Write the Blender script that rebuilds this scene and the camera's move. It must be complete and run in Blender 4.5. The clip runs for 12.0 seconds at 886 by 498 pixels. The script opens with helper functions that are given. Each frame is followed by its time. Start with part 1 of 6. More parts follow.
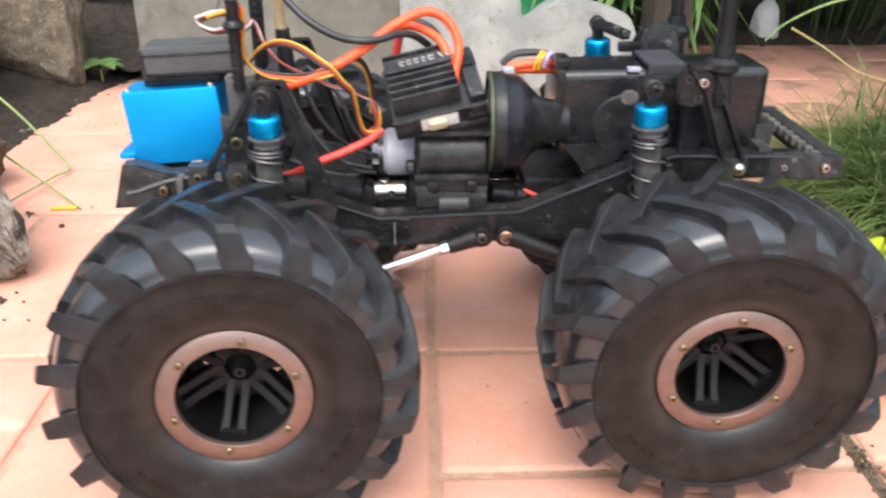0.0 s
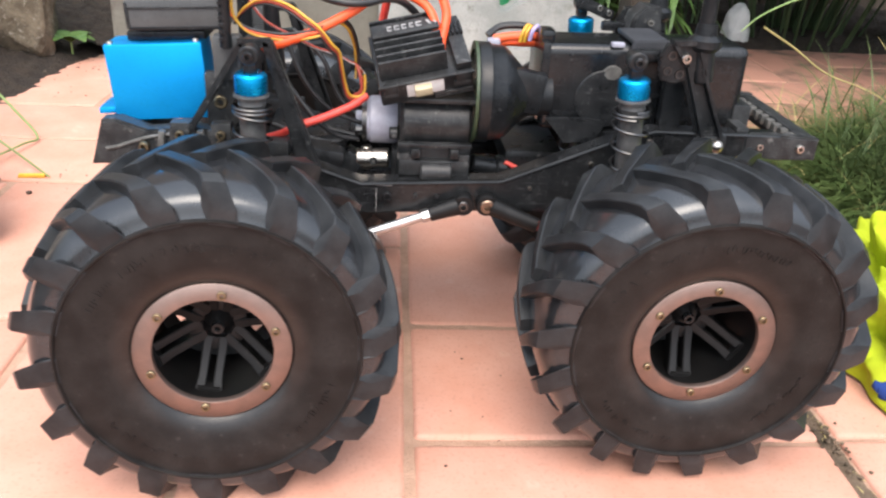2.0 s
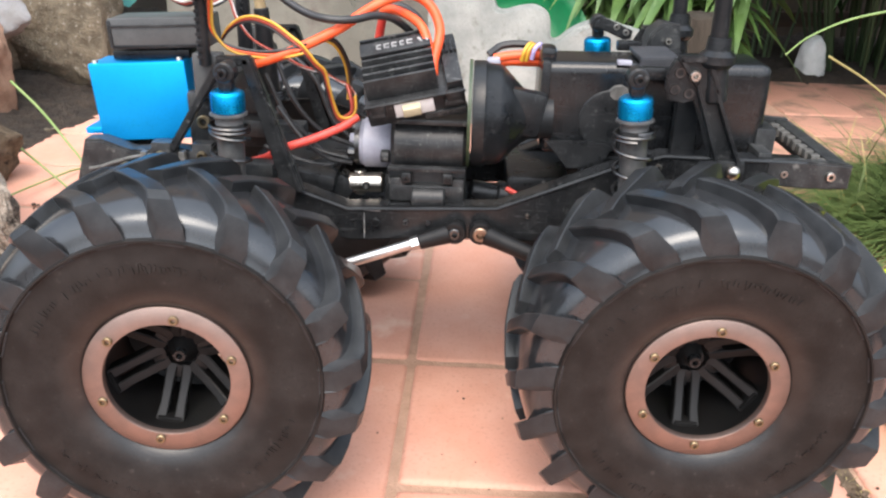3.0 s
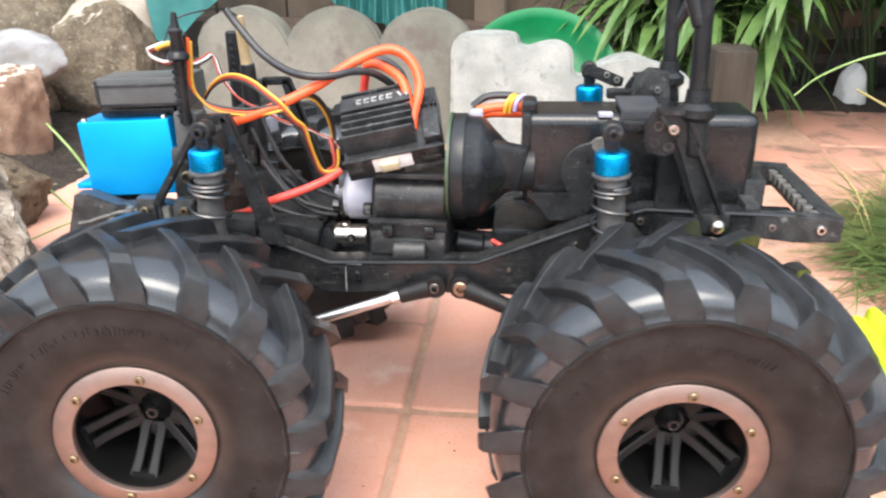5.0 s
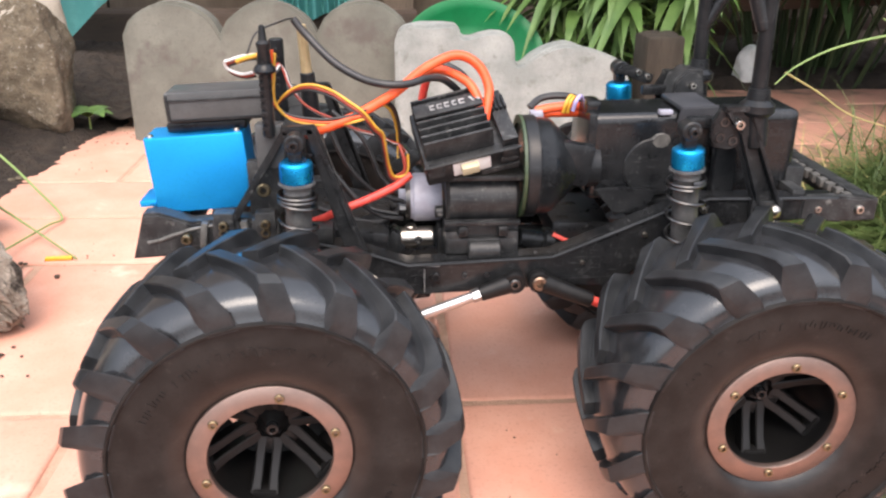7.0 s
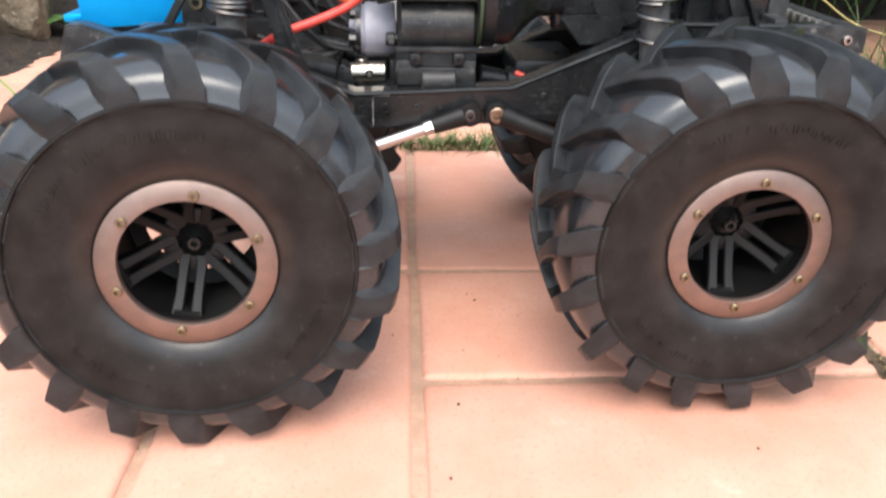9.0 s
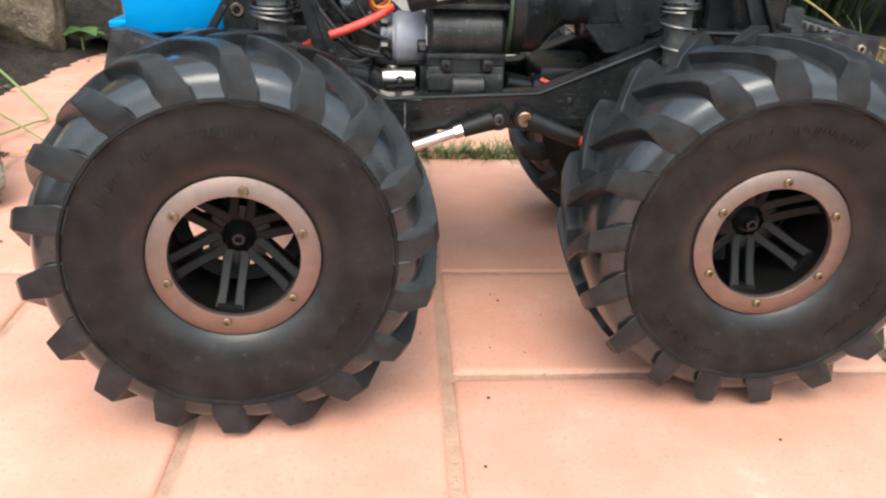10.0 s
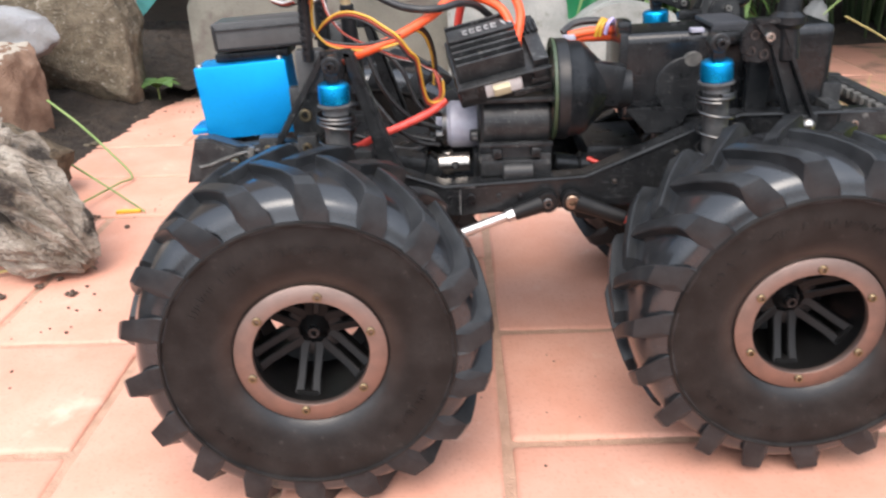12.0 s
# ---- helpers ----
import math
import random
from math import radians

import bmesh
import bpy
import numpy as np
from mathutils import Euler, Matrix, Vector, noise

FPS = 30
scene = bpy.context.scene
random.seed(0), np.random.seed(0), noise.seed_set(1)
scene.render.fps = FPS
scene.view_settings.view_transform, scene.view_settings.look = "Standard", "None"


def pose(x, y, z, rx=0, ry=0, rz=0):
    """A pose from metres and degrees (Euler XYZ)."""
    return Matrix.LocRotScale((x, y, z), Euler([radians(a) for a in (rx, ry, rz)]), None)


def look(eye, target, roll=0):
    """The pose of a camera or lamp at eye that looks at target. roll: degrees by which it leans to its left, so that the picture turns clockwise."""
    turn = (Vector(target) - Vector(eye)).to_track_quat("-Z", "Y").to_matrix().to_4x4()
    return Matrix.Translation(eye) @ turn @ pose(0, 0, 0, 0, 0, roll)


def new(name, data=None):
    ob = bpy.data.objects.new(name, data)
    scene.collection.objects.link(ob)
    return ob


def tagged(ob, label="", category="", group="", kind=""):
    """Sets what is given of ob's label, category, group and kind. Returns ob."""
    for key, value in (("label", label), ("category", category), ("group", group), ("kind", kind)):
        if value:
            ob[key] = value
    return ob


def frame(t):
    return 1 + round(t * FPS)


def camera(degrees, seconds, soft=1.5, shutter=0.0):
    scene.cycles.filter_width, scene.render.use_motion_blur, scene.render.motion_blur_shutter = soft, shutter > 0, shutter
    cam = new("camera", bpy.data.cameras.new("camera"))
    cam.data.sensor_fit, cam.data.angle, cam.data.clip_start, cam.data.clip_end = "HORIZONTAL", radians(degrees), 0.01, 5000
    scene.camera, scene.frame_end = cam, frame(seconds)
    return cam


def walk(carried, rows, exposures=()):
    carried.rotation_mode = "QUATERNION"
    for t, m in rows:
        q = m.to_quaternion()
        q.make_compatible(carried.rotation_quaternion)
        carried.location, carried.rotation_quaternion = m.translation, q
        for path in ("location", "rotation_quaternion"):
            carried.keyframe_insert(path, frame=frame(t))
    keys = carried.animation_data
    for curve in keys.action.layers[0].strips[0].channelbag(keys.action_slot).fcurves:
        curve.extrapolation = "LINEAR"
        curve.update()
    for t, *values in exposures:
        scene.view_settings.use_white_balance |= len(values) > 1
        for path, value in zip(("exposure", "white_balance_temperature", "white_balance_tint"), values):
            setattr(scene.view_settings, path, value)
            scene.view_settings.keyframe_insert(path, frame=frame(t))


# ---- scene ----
cam = camera(58.1, 12.0, soft=2.3, shutter=0.35)
# seconds, eye in metres, turn in degrees
ROWS = [
    (0.0, -0.0263, -0.3824, 0.2621, 63.53, -0.19, -1.68),
    (0.5, -0.0863, -0.3856, 0.2665, 65.18, -2.34, -5.68),
    (1.0, -0.0896, -0.3950, 0.2655, 63.97, -1.94, -7.75),
    (1.5, -0.0650, -0.4024, 0.2537, 64.32, -1.66, -4.00),
    (2.0, -0.0336, -0.3901, 0.2490, 63.55, -2.95, -3.14),
    (2.5, -0.0093, -0.3788, 0.2377, 65.04, -2.72, -0.62),
    (3.0, 0.0086, -0.3709, 0.2364, 66.16, -1.56, 2.68),
    (3.2, 0.0084, -0.3717, 0.2348, 66.41, -1.86, 2.59),
    (4.8, 0.0553, -0.3641, 0.2494, 67.74, 0.11, 7.40),
    (5.0, 0.0387, -0.3610, 0.2474, 67.90, -0.07, 6.02),
    (5.5, -0.0170, -0.3583, 0.2506, 67.66, -0.73, 0.31),
    (6.0, -0.0685, -0.3611, 0.2526, 66.13, -0.47, -4.05),
    (6.5, -0.0679, -0.3724, 0.2608, 66.83, -1.12, -4.22),
    (6.7, -0.0628, -0.3737, 0.2598, 66.77, -0.12, -3.86),
    (8.3, -0.0232, -0.3476, 0.2469, 66.73, -2.61, -2.07),
    (8.5, -0.0225, -0.3516, 0.2362, 66.15, -2.00, -2.54),
    (9.0, -0.0270, -0.3731, 0.1943, 64.53, -1.01, -2.86),
    (9.5, -0.0353, -0.3848, 0.1802, 67.92, -3.41, -2.67),
    (10.0, -0.0419, -0.3857, 0.1922, 65.68, -1.30, -3.01),
    (10.5, -0.0003, -0.4064, 0.2192, 63.98, -1.51, -4.55),
    (11.0, 0.0085, -0.4319, 0.2376, 66.06, 0.41, -5.04),
    (11.5, -0.0160, -0.4088, 0.2256, 65.41, 2.40, -2.10),
    (12.0, -0.0382, -0.3964, 0.2364, 65.73, 2.26, 0.53),
]
walk(cam, [(t, pose(x, y, z, rx, ry, rz)) for t, x, y, z, rx, ry, rz in ROWS], [(0.0, 1.08, 6500, 13), (0.75, 0.99, 6500, 13), (1.5, 0.98, 6500, 13), (3.2, 1.21, 6500, 12), (5.0, 1.49, 6500, 11), (5.5, 1.38, 6500, 14),
           (6.0, 1.31, 6700, 15), (6.7, 1.05, 6800, 17), (8.5, 1.40, 6500, 17), (9.5, 0.80, 6500, 5), (10.0, 0.89, 6500, 6), (11.0, 0.82, 6500, 14), (12.0, 0.91, 6500, 14)])

from mathutils.bvhtree import BVHTree

# ---- light ----
SUN_UP, SUN_ROUND = 58.0, 186.0
world = bpy.data.worlds.new("world")
scene.world = world
world.use_nodes = True
wn = world.node_tree
wn.nodes.clear()
sky = wn.nodes.new("ShaderNodeTexSky")
sky.sky_type, sky.sun_disc = "NISHITA", False
sky.sun_elevation, sky.sun_rotation = radians(SUN_UP), radians(SUN_ROUND)
sky.air_density, sky.dust_density, sky.ozone_density = 1.0, 7.0, 1.0
back = wn.nodes.new("ShaderNodeBackground")
back.inputs["Strength"].default_value = 0.168
wout = wn.nodes.new("ShaderNodeOutputWorld")
haze = wn.nodes.new("ShaderNodeMix")
haze.data_type = "RGBA"
haze.inputs[0].default_value = 0.6
# an overcast sky is brightest round the veiled sun and dimmest at the far horizon
where = wn.nodes.new("ShaderNodeTexCoord")
glow = wn.nodes.new("ShaderNodeVectorMath")
glow.operation = "DOT_PRODUCT"
glow.inputs[1].default_value = (math.sin(radians(SUN_ROUND)) * math.cos(radians(SUN_UP)), math.cos(radians(SUN_ROUND)) * math.cos(radians(SUN_UP)), math.sin(radians(SUN_UP)))
wn.links.new(where.outputs["Generated"], glow.inputs[0])
dome = wn.nodes.new("ShaderNodeMapRange")
dome.inputs["From Min"].default_value, dome.inputs["From Max"].default_value = 0.05, 1.0
dome.inputs["To Min"].default_value, dome.inputs["To Max"].default_value = 0.30, 2.15
wn.links.new(glow.outputs["Value"], dome.inputs["Value"])
cloud = wn.nodes.new("ShaderNodeVectorMath")
cloud.operation = "SCALE"
cloud.inputs[0].default_value = (4.75, 5.4, 6.05)
wn.links.new(dome.outputs["Result"], cloud.inputs["Scale"])
wn.links.new(cloud.outputs[0], haze.inputs[7])
wn.links.new(sky.outputs[0], haze.inputs[6])
wn.links.new(haze.outputs[2], back.inputs["Color"])
wn.links.new(back.outputs[0], wout.inputs["Surface"])
sun = new("sun", bpy.data.lights.new("sun", "SUN"))
sun.data.energy, sun.data.angle, sun.data.color = 1.0, radians(42), (1.0, 0.91, 0.80)
az = radians(SUN_ROUND)
away = Vector((math.sin(az) * math.cos(radians(SUN_UP)), math.cos(az) * math.cos(radians(SUN_UP)), math.sin(radians(SUN_UP))))
sun.matrix_world = look(away * 5, (0, 0, 0))


# ---- materials ----
def surf(name, base, other=None, rough=0.5, metal=0.0, size=0.01, spread=0.5, fine=0.0015, bump=0.15, depth=0.0004,
         rough_spread=0.12, vary=0.0, spec=0.5, spots=None, spot_size=0.02, spot_cut=0.62, coat=0.0, stretch=(1, 1, 1), scuff=None):
    """A surface with two scales of colour, fine relief and uneven gloss. Sizes in metres."""
    m = bpy.data.materials.new(name)
    m.use_nodes = True
    t = m.node_tree
    b = t.nodes["Principled BSDF"]
    co = t.nodes.new("ShaderNodeTexCoord")
    mp = t.nodes.new("ShaderNodeMapping")
    mp.inputs["Scale"].default_value = stretch
    t.links.new(co.outputs["Object"], mp.inputs["Vector"])

    def noise_node(metres, detail=5.0, w=None):
        n = t.nodes.new("ShaderNodeTexNoise")
        n.inputs["Scale"].default_value = 1.0 / metres
        n.inputs["Detail"].default_value = detail
        n.inputs["Roughness"].default_value = 0.6
        t.links.new(mp.outputs[0], n.inputs["Vector"])
        return n

    def mix(a, bcol, fac):
        x = t.nodes.new("ShaderNodeMix")
        x.data_type = "RGBA"
        for sock, v in ((x.inputs[6], a), (x.inputs[7], bcol)):
            if isinstance(v, tuple):
                sock.default_value = (*v[:3], 1)
            else:
                t.links.new(v, sock)
        t.links.new(fac, x.inputs[0])
        return x.outputs[2]

    def ramp(src, lo, hi):
        r = t.nodes.new("ShaderNodeMapRange")
        r.inputs["From Min"].default_value, r.inputs["From Max"].default_value = lo, hi
        t.links.new(src, r.inputs["Value"])
        return r.outputs["Result"]

    other = other or tuple(min(1.0, c * (1 + spread)) for c in base)
    big, small = noise_node(size), noise_node(fine, 3.0)
    col = mix(base, other, ramp(big.outputs["Fac"], 0.38, 0.66))
    dark = tuple(c * 0.72 for c in base)
    col = mix(col, dark, ramp(small.outputs["Fac"], 0.55, 0.85))
    if spots:
        sp = noise_node(spot_size, 6.0)
        col = mix(col, spots, ramp(sp.outputs["Fac"], spot_cut, spot_cut + 0.12))
    if scuff:
        # fine scratches and rubbed streaks along the part
        for k, across in enumerate(((1.0, 1.0, 14.0), (12.0, 1.0, 2.5))):
            lay = t.nodes.new("ShaderNodeMapping")
            lay.inputs["Scale"].default_value = across
            lay.inputs["Rotation"].default_value = (0.3, 0.5 + 0.7 * k, 0.2)
            t.links.new(co.outputs["Object"], lay.inputs["Vector"])
            sc = t.nodes.new("ShaderNodeTexNoise")
            sc.inputs["Scale"].default_value, sc.inputs["Detail"].default_value, sc.inputs["Roughness"].default_value = 110.0, 4.0, 0.65
            t.links.new(lay.outputs[0], sc.inputs["Vector"])
            col = mix(col, scuff, ramp(sc.outputs["Fac"], 0.60, 0.80))
    if vary:
        info = t.nodes.new("ShaderNodeObjectInfo")
        hsv = t.nodes.new("ShaderNodeHueSaturation")
        t.links.new(ramp(info.outputs["Random"], 0.0, 1.0), hsv.inputs["Value"])
        v = t.nodes.new("ShaderNodeMapRange")
        v.inputs["To Min"].default_value, v.inputs["To Max"].default_value = 1 - vary, 1 + vary
        t.links.new(info.outputs["Random"], v.inputs["Value"])
        t.links.new(v.outputs["Result"], hsv.inputs["Value"])
        t.links.new(col, hsv.inputs["Color"])
        col = hsv.outputs["Color"]
    t.links.new(col, b.inputs["Base Color"])
    rr = t.nodes.new("ShaderNodeMapRange")
    rr.inputs["To Min"].default_value, rr.inputs["To Max"].default_value = max(0.03, rough - rough_spread), min(1.0, rough + rough_spread)
    t.links.new(big.outputs["Fac"], rr.inputs["Value"])
    t.links.new(rr.outputs["Result"], b.inputs["Roughness"])
    b.inputs["Metallic"].default_value = metal
    b.inputs["Specular IOR Level"].default_value = spec
    if coat:
        b.inputs["Coat Weight"].default_value = coat
        b.inputs["Coat Roughness"].default_value = rough * 0.7
    if bump:
        bp = t.nodes.new("ShaderNodeBump")
        bp.inputs["Strength"].default_value, bp.inputs["Distance"].default_value = bump, depth
        ad = t.nodes.new("ShaderNodeMath")
        ad.operation = "ADD"
        t.links.new(small.outputs["Fac"], ad.inputs[0])
        t.links.new(big.outputs["Fac"], ad.inputs[1])
        t.links.new(ad.outputs[0], bp.inputs["Height"])
        t.links.new(bp.outputs["Normal"], b.inputs["Normal"])
    return m


M = {}
M["paver"] = surf("terracotta_paver", (0.575, 0.280, 0.196), (0.63, 0.340, 0.252), 0.72, size=0.05, fine=0.002, bump=0.22, depth=0.0006, vary=0.07,
                  spots=(0.69, 0.46, 0.36), spot_size=0.06, spot_cut=0.62)
# far paving: soil spots over a base darkened for the shade there
M["shaded_soiled_paver"] = surf("shaded_soil_stained_paver", (0.515, 0.262, 0.186), (0.43, 0.232, 0.168), 0.8, size=0.07, fine=0.002, bump=0.3, depth=0.0008, vary=0.08, spots=(0.20, 0.130, 0.090), spot_size=0.055, spot_cut=0.53)
M["sand"] = surf("joint_sand", (0.50, 0.315, 0.222), (0.40, 0.245, 0.168), 0.95, size=0.012, fine=0.0015, bump=0.8, depth=0.0015, spots=(0.14, 0.11, 0.06), spot_size=0.05, spot_cut=0.68)
M["soil"] = surf("dark_soil", (0.022, 0.0155, 0.0105), (0.050, 0.036, 0.025), 0.95, size=0.015, fine=0.003, bump=1.0, depth=0.006)
M["moss"] = surf("mossy_dirt", (0.075, 0.054, 0.033), (0.215, 0.150, 0.100), 0.95, size=0.014, fine=0.0012, bump=1.0, depth=0.002)
M["sidewall"] = surf("dusty_sidewall_rubber", (0.0088, 0.0080, 0.0075), (0.0190, 0.0170, 0.0158), 0.50, size=0.014, spec=0.20, fine=0.0011, bump=0.22, depth=0.0004, rough_spread=0.14,
                     spots=(0.036, 0.032, 0.029), spot_size=0.0035, spot_cut=0.64)
M["rubber"] = surf("black_tread_rubber", (0.0150, 0.0157, 0.0170), (0.025, 0.0258, 0.0275), 0.19, size=0.010, spec=0.5, coat=0.45, fine=0.001, bump=0.08, depth=0.0003, rough_spread=0.13)
M["lug"] = surf("scuffed_lug_rubber", (0.0132, 0.0140, 0.0150), (0.028, 0.0293, 0.0307), 0.36, size=0.010, spec=0.30, fine=0.0009, bump=0.14, depth=0.0003, spots=(0.060, 0.055, 0.05), spot_size=0.004, spot_cut=0.70)
M["plastic"] = surf("black_plastic", (0.0095, 0.0104, 0.0114), (0.0205, 0.0218, 0.0228), 0.30, spec=0.30, size=0.010, fine=0.0006, bump=0.14, depth=0.0002, spots=(0.095, 0.097, 0.096), spot_size=0.004, spot_cut=0.63, scuff=(0.085, 0.088, 0.090))
M["dusty"] = surf("dusty_black_plastic", (0.0150, 0.0162, 0.0172), (0.044, 0.0455, 0.0455), 0.42, spec=0.32, size=0.008, fine=0.0008, bump=0.18, depth=0.0003, spots=(0.125, 0.123, 0.116), spot_size=0.005, spot_cut=0.61, scuff=(0.12, 0.122, 0.122))
M["matte"] = surf("matte_black_plastic", (0.0080, 0.0088, 0.0098), (0.0160, 0.0172, 0.0184), 0.30, spec=0.28, size=0.015, fine=0.0006, bump=0.08, depth=0.0002, spots=(0.050, 0.051, 0.051), spot_size=0.006, spot_cut=0.65, scuff=(0.05, 0.052, 0.054))
M["railmetal"] = surf("black_painted_steel", (0.0085, 0.0092, 0.0100), (0.016, 0.0170, 0.0178), 0.24, spec=0.34, size=0.012, fine=0.0008, bump=0.08, depth=0.0002, spots=(0.095, 0.097, 0.097), spot_size=0.004, spot_cut=0.68, scuff=(0.09, 0.092, 0.094))
M["ring"] = surf("satin_aluminium_ring", (0.285, 0.214, 0.186), (0.235, 0.180, 0.157), 0.52, 1.0, size=0.01, fine=0.0006, bump=0.05, depth=0.0001)
M["brass"] = surf("brass_screw", (0.27, 0.22, 0.135), (0.20, 0.16, 0.105), 0.45, 1.0, size=0.002, fine=0.0005, bump=0.05, depth=0.0001)
M["steel"] = surf("bright_steel", (0.60, 0.56, 0.50), (0.42, 0.39, 0.35), 0.30, 1.0, size=0.004, fine=0.0006, bump=0.05, depth=0.0001)
M["alloy"] = surf("silver_link_aluminium", (0.58, 0.575, 0.57), (0.48, 0.475, 0.47), 0.34, 1.0, size=0.006, fine=0.0006, bump=0.03, depth=0.0001)
M["blue"] = surf("blue_anodised_aluminium", (0.0, 0.37, 0.86), (0.0, 0.40, 0.92), 0.44, 0.75, size=0.03, fine=0.0006, bump=0.03, depth=0.0001, rough_spread=0.05)
M["bluecap"] = surf("blue_shock_cap", (0.0, 0.31, 0.66), (0.0, 0.36, 0.72), 0.28, 0.9, size=0.01, fine=0.0006, bump=0.03, depth=0.0001)
M["orange"] = surf("orange_silicone_wire", (0.78, 0.085, 0.02), (0.82, 0.12, 0.035), 0.42, size=0.006, fine=0.0006, bump=0.05, depth=0.0001)
M["red"] = surf("red_silicone_wire", (0.60, 0.045, 0.035), (0.68, 0.09, 0.06), 0.42, size=0.006, fine=0.0006, bump=0.05, depth=0.0001)
M["wireblack"] = surf("black_wire", (0.016, 0.016, 0.017), (0.03, 0.03, 0.03), 0.42, size=0.006, fine=0.0006, bump=0.05, depth=0.0001)
M["yellow"] = surf("yellow_wire", (0.62, 0.34, 0.035), (0.54, 0.29, 0.04), 0.45, size=0.006, fine=0.0006, bump=0.03, depth=0.0001)
M["brown"] = surf("brown_wire", (0.06, 0.028, 0.018), (0.08, 0.04, 0.025), 0.4, size=0.006, fine=0.0006, bump=0.03, depth=0.0001)
M["white"] = surf("white_plastic", (0.72, 0.70, 0.68), (0.62, 0.59, 0.56), 0.45, size=0.004, fine=0.0006, bump=0.04, depth=0.0001)
M["cream"] = surf("cream_switch_plastic", (0.50, 0.43, 0.28), (0.43, 0.37, 0.24), 0.45, size=0.003, fine=0.0006, bump=0.04, depth=0.0001)
M["label"] = surf("pale_grey_motor_can", (0.36, 0.36, 0.42), (0.29, 0.29, 0.34), 0.4, size=0.006, fine=0.0008, bump=0.04, depth=0.0001)
M["tube"] = surf("tan_antenna_tube", (0.30, 0.22, 0.11), (0.38, 0.29, 0.16), 0.5, size=0.008, fine=0.0008, bump=0.08, depth=0.0002)
M["green_edge"] = surf("green_gasket", (0.02, 0.045, 0.02), (0.05, 0.065, 0.03), 0.5, size=0.004)
M["concrete"] = surf("grey_cast_concrete", (0.112, 0.112, 0.092), (0.170, 0.170, 0.142), 0.9, size=0.06, fine=0.002, bump=0.4, depth=0.001, spots=(0.10, 0.089, 0.076), spot_size=0.05, spot_cut=0.56)
M["pale_concrete"] = surf("pale_weathered_concrete", (0.212, 0.230, 0.216), (0.315, 0.330, 0.310), 0.9, size=0.035, fine=0.002, bump=0.6, depth=0.0014, spots=(0.150, 0.158, 0.138), spot_size=0.022, spot_cut=0.57)
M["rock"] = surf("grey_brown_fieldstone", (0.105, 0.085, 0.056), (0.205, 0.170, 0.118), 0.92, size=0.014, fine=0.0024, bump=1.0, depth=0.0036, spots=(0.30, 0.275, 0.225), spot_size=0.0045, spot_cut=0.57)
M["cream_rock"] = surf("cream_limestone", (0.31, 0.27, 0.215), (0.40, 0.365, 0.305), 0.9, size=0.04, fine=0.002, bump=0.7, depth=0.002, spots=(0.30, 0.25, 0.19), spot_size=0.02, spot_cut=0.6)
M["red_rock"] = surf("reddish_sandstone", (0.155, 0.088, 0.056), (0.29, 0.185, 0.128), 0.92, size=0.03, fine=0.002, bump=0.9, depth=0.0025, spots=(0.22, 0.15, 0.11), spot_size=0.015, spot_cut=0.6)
M["chalk"] = surf("chalky_white_stone", (0.60, 0.62, 0.60), (0.46, 0.48, 0.46), 0.8, size=0.02, fine=0.003, bump=0.5, depth=0.002)
M["white_rock"] = surf("pale_grey_pebble_stone", (0.26, 0.265, 0.27), (0.19, 0.18, 0.165), 0.8, size=0.03, fine=0.003, bump=0.5, depth=0.002)
M["driftwood"] = surf("grey_rotten_wood", (0.17, 0.13, 0.095), (0.44, 0.39, 0.325), 0.95, size=0.016, fine=0.0022, bump=1.0, depth=0.006, spots=(0.030, 0.022, 0.016), spot_size=0.020, spot_cut=0.535, stretch=(0.30, 1, 1))
M["rotten"] = surf("brown_crumbling_earth", (0.105, 0.078, 0.048), (0.235, 0.185, 0.125), 0.95, size=0.012, fine=0.0016, bump=1.0, depth=0.005, spots=(0.03, 0.022, 0.015), spot_size=0.008, spot_cut=0.54)
M["neon"] = surf("neon_yellow_cotton", (0.37, 0.44, 0.006), (0.30, 0.37, 0.005), 0.9, size=0.02, fine=0.0007, bump=0.3, depth=0.0004, spots=(0.11, 0.11, 0.02), spot_size=0.009, spot_cut=0.63)
M["trimblue"] = surf("blue_cotton_trim", (0.007, 0.028, 0.150), (0.012, 0.045, 0.21), 0.9, size=0.008, fine=0.0007, bump=0.3, depth=0.0003)
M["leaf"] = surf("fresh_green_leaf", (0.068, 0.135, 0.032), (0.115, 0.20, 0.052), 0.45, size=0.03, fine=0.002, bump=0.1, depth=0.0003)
# leaf with the shade of the bed's back put into its colour
M["shadeleaf"] = surf("shaded_green_leaf", (0.025, 0.058, 0.014), (0.045, 0.095, 0.022), 0.5, size=0.03, fine=0.002, bump=0.1, depth=0.0003)
M["grass"] = surf("grass_blade", (0.066, 0.112, 0.030), (0.136, 0.176, 0.054), 0.50, size=0.02, fine=0.002, bump=0.0)
M["straw"] = surf("dry_straw", (0.52, 0.41, 0.17), (0.42, 0.35, 0.14), 0.65, size=0.02, fine=0.002, bump=0.1, depth=0.0003)
M["ochre"] = surf("bright_yellow_wood", (0.78, 0.47, 0.05), (0.68, 0.38, 0.05), 0.6, size=0.006, fine=0.0008, bump=0.1, depth=0.0002)
M["stalk"] = surf("green_grass_stalk", (0.18, 0.28, 0.085), (0.26, 0.34, 0.125), 0.6, size=0.03, fine=0.002, bump=0.1, depth=0.0003)
M["fence"] = surf("weathered_fence_wood", (0.10, 0.075, 0.055), (0.15, 0.115, 0.085), 0.85, size=0.05, fine=0.003, bump=0.4, depth=0.001, stretch=(1, 1, 0.15))
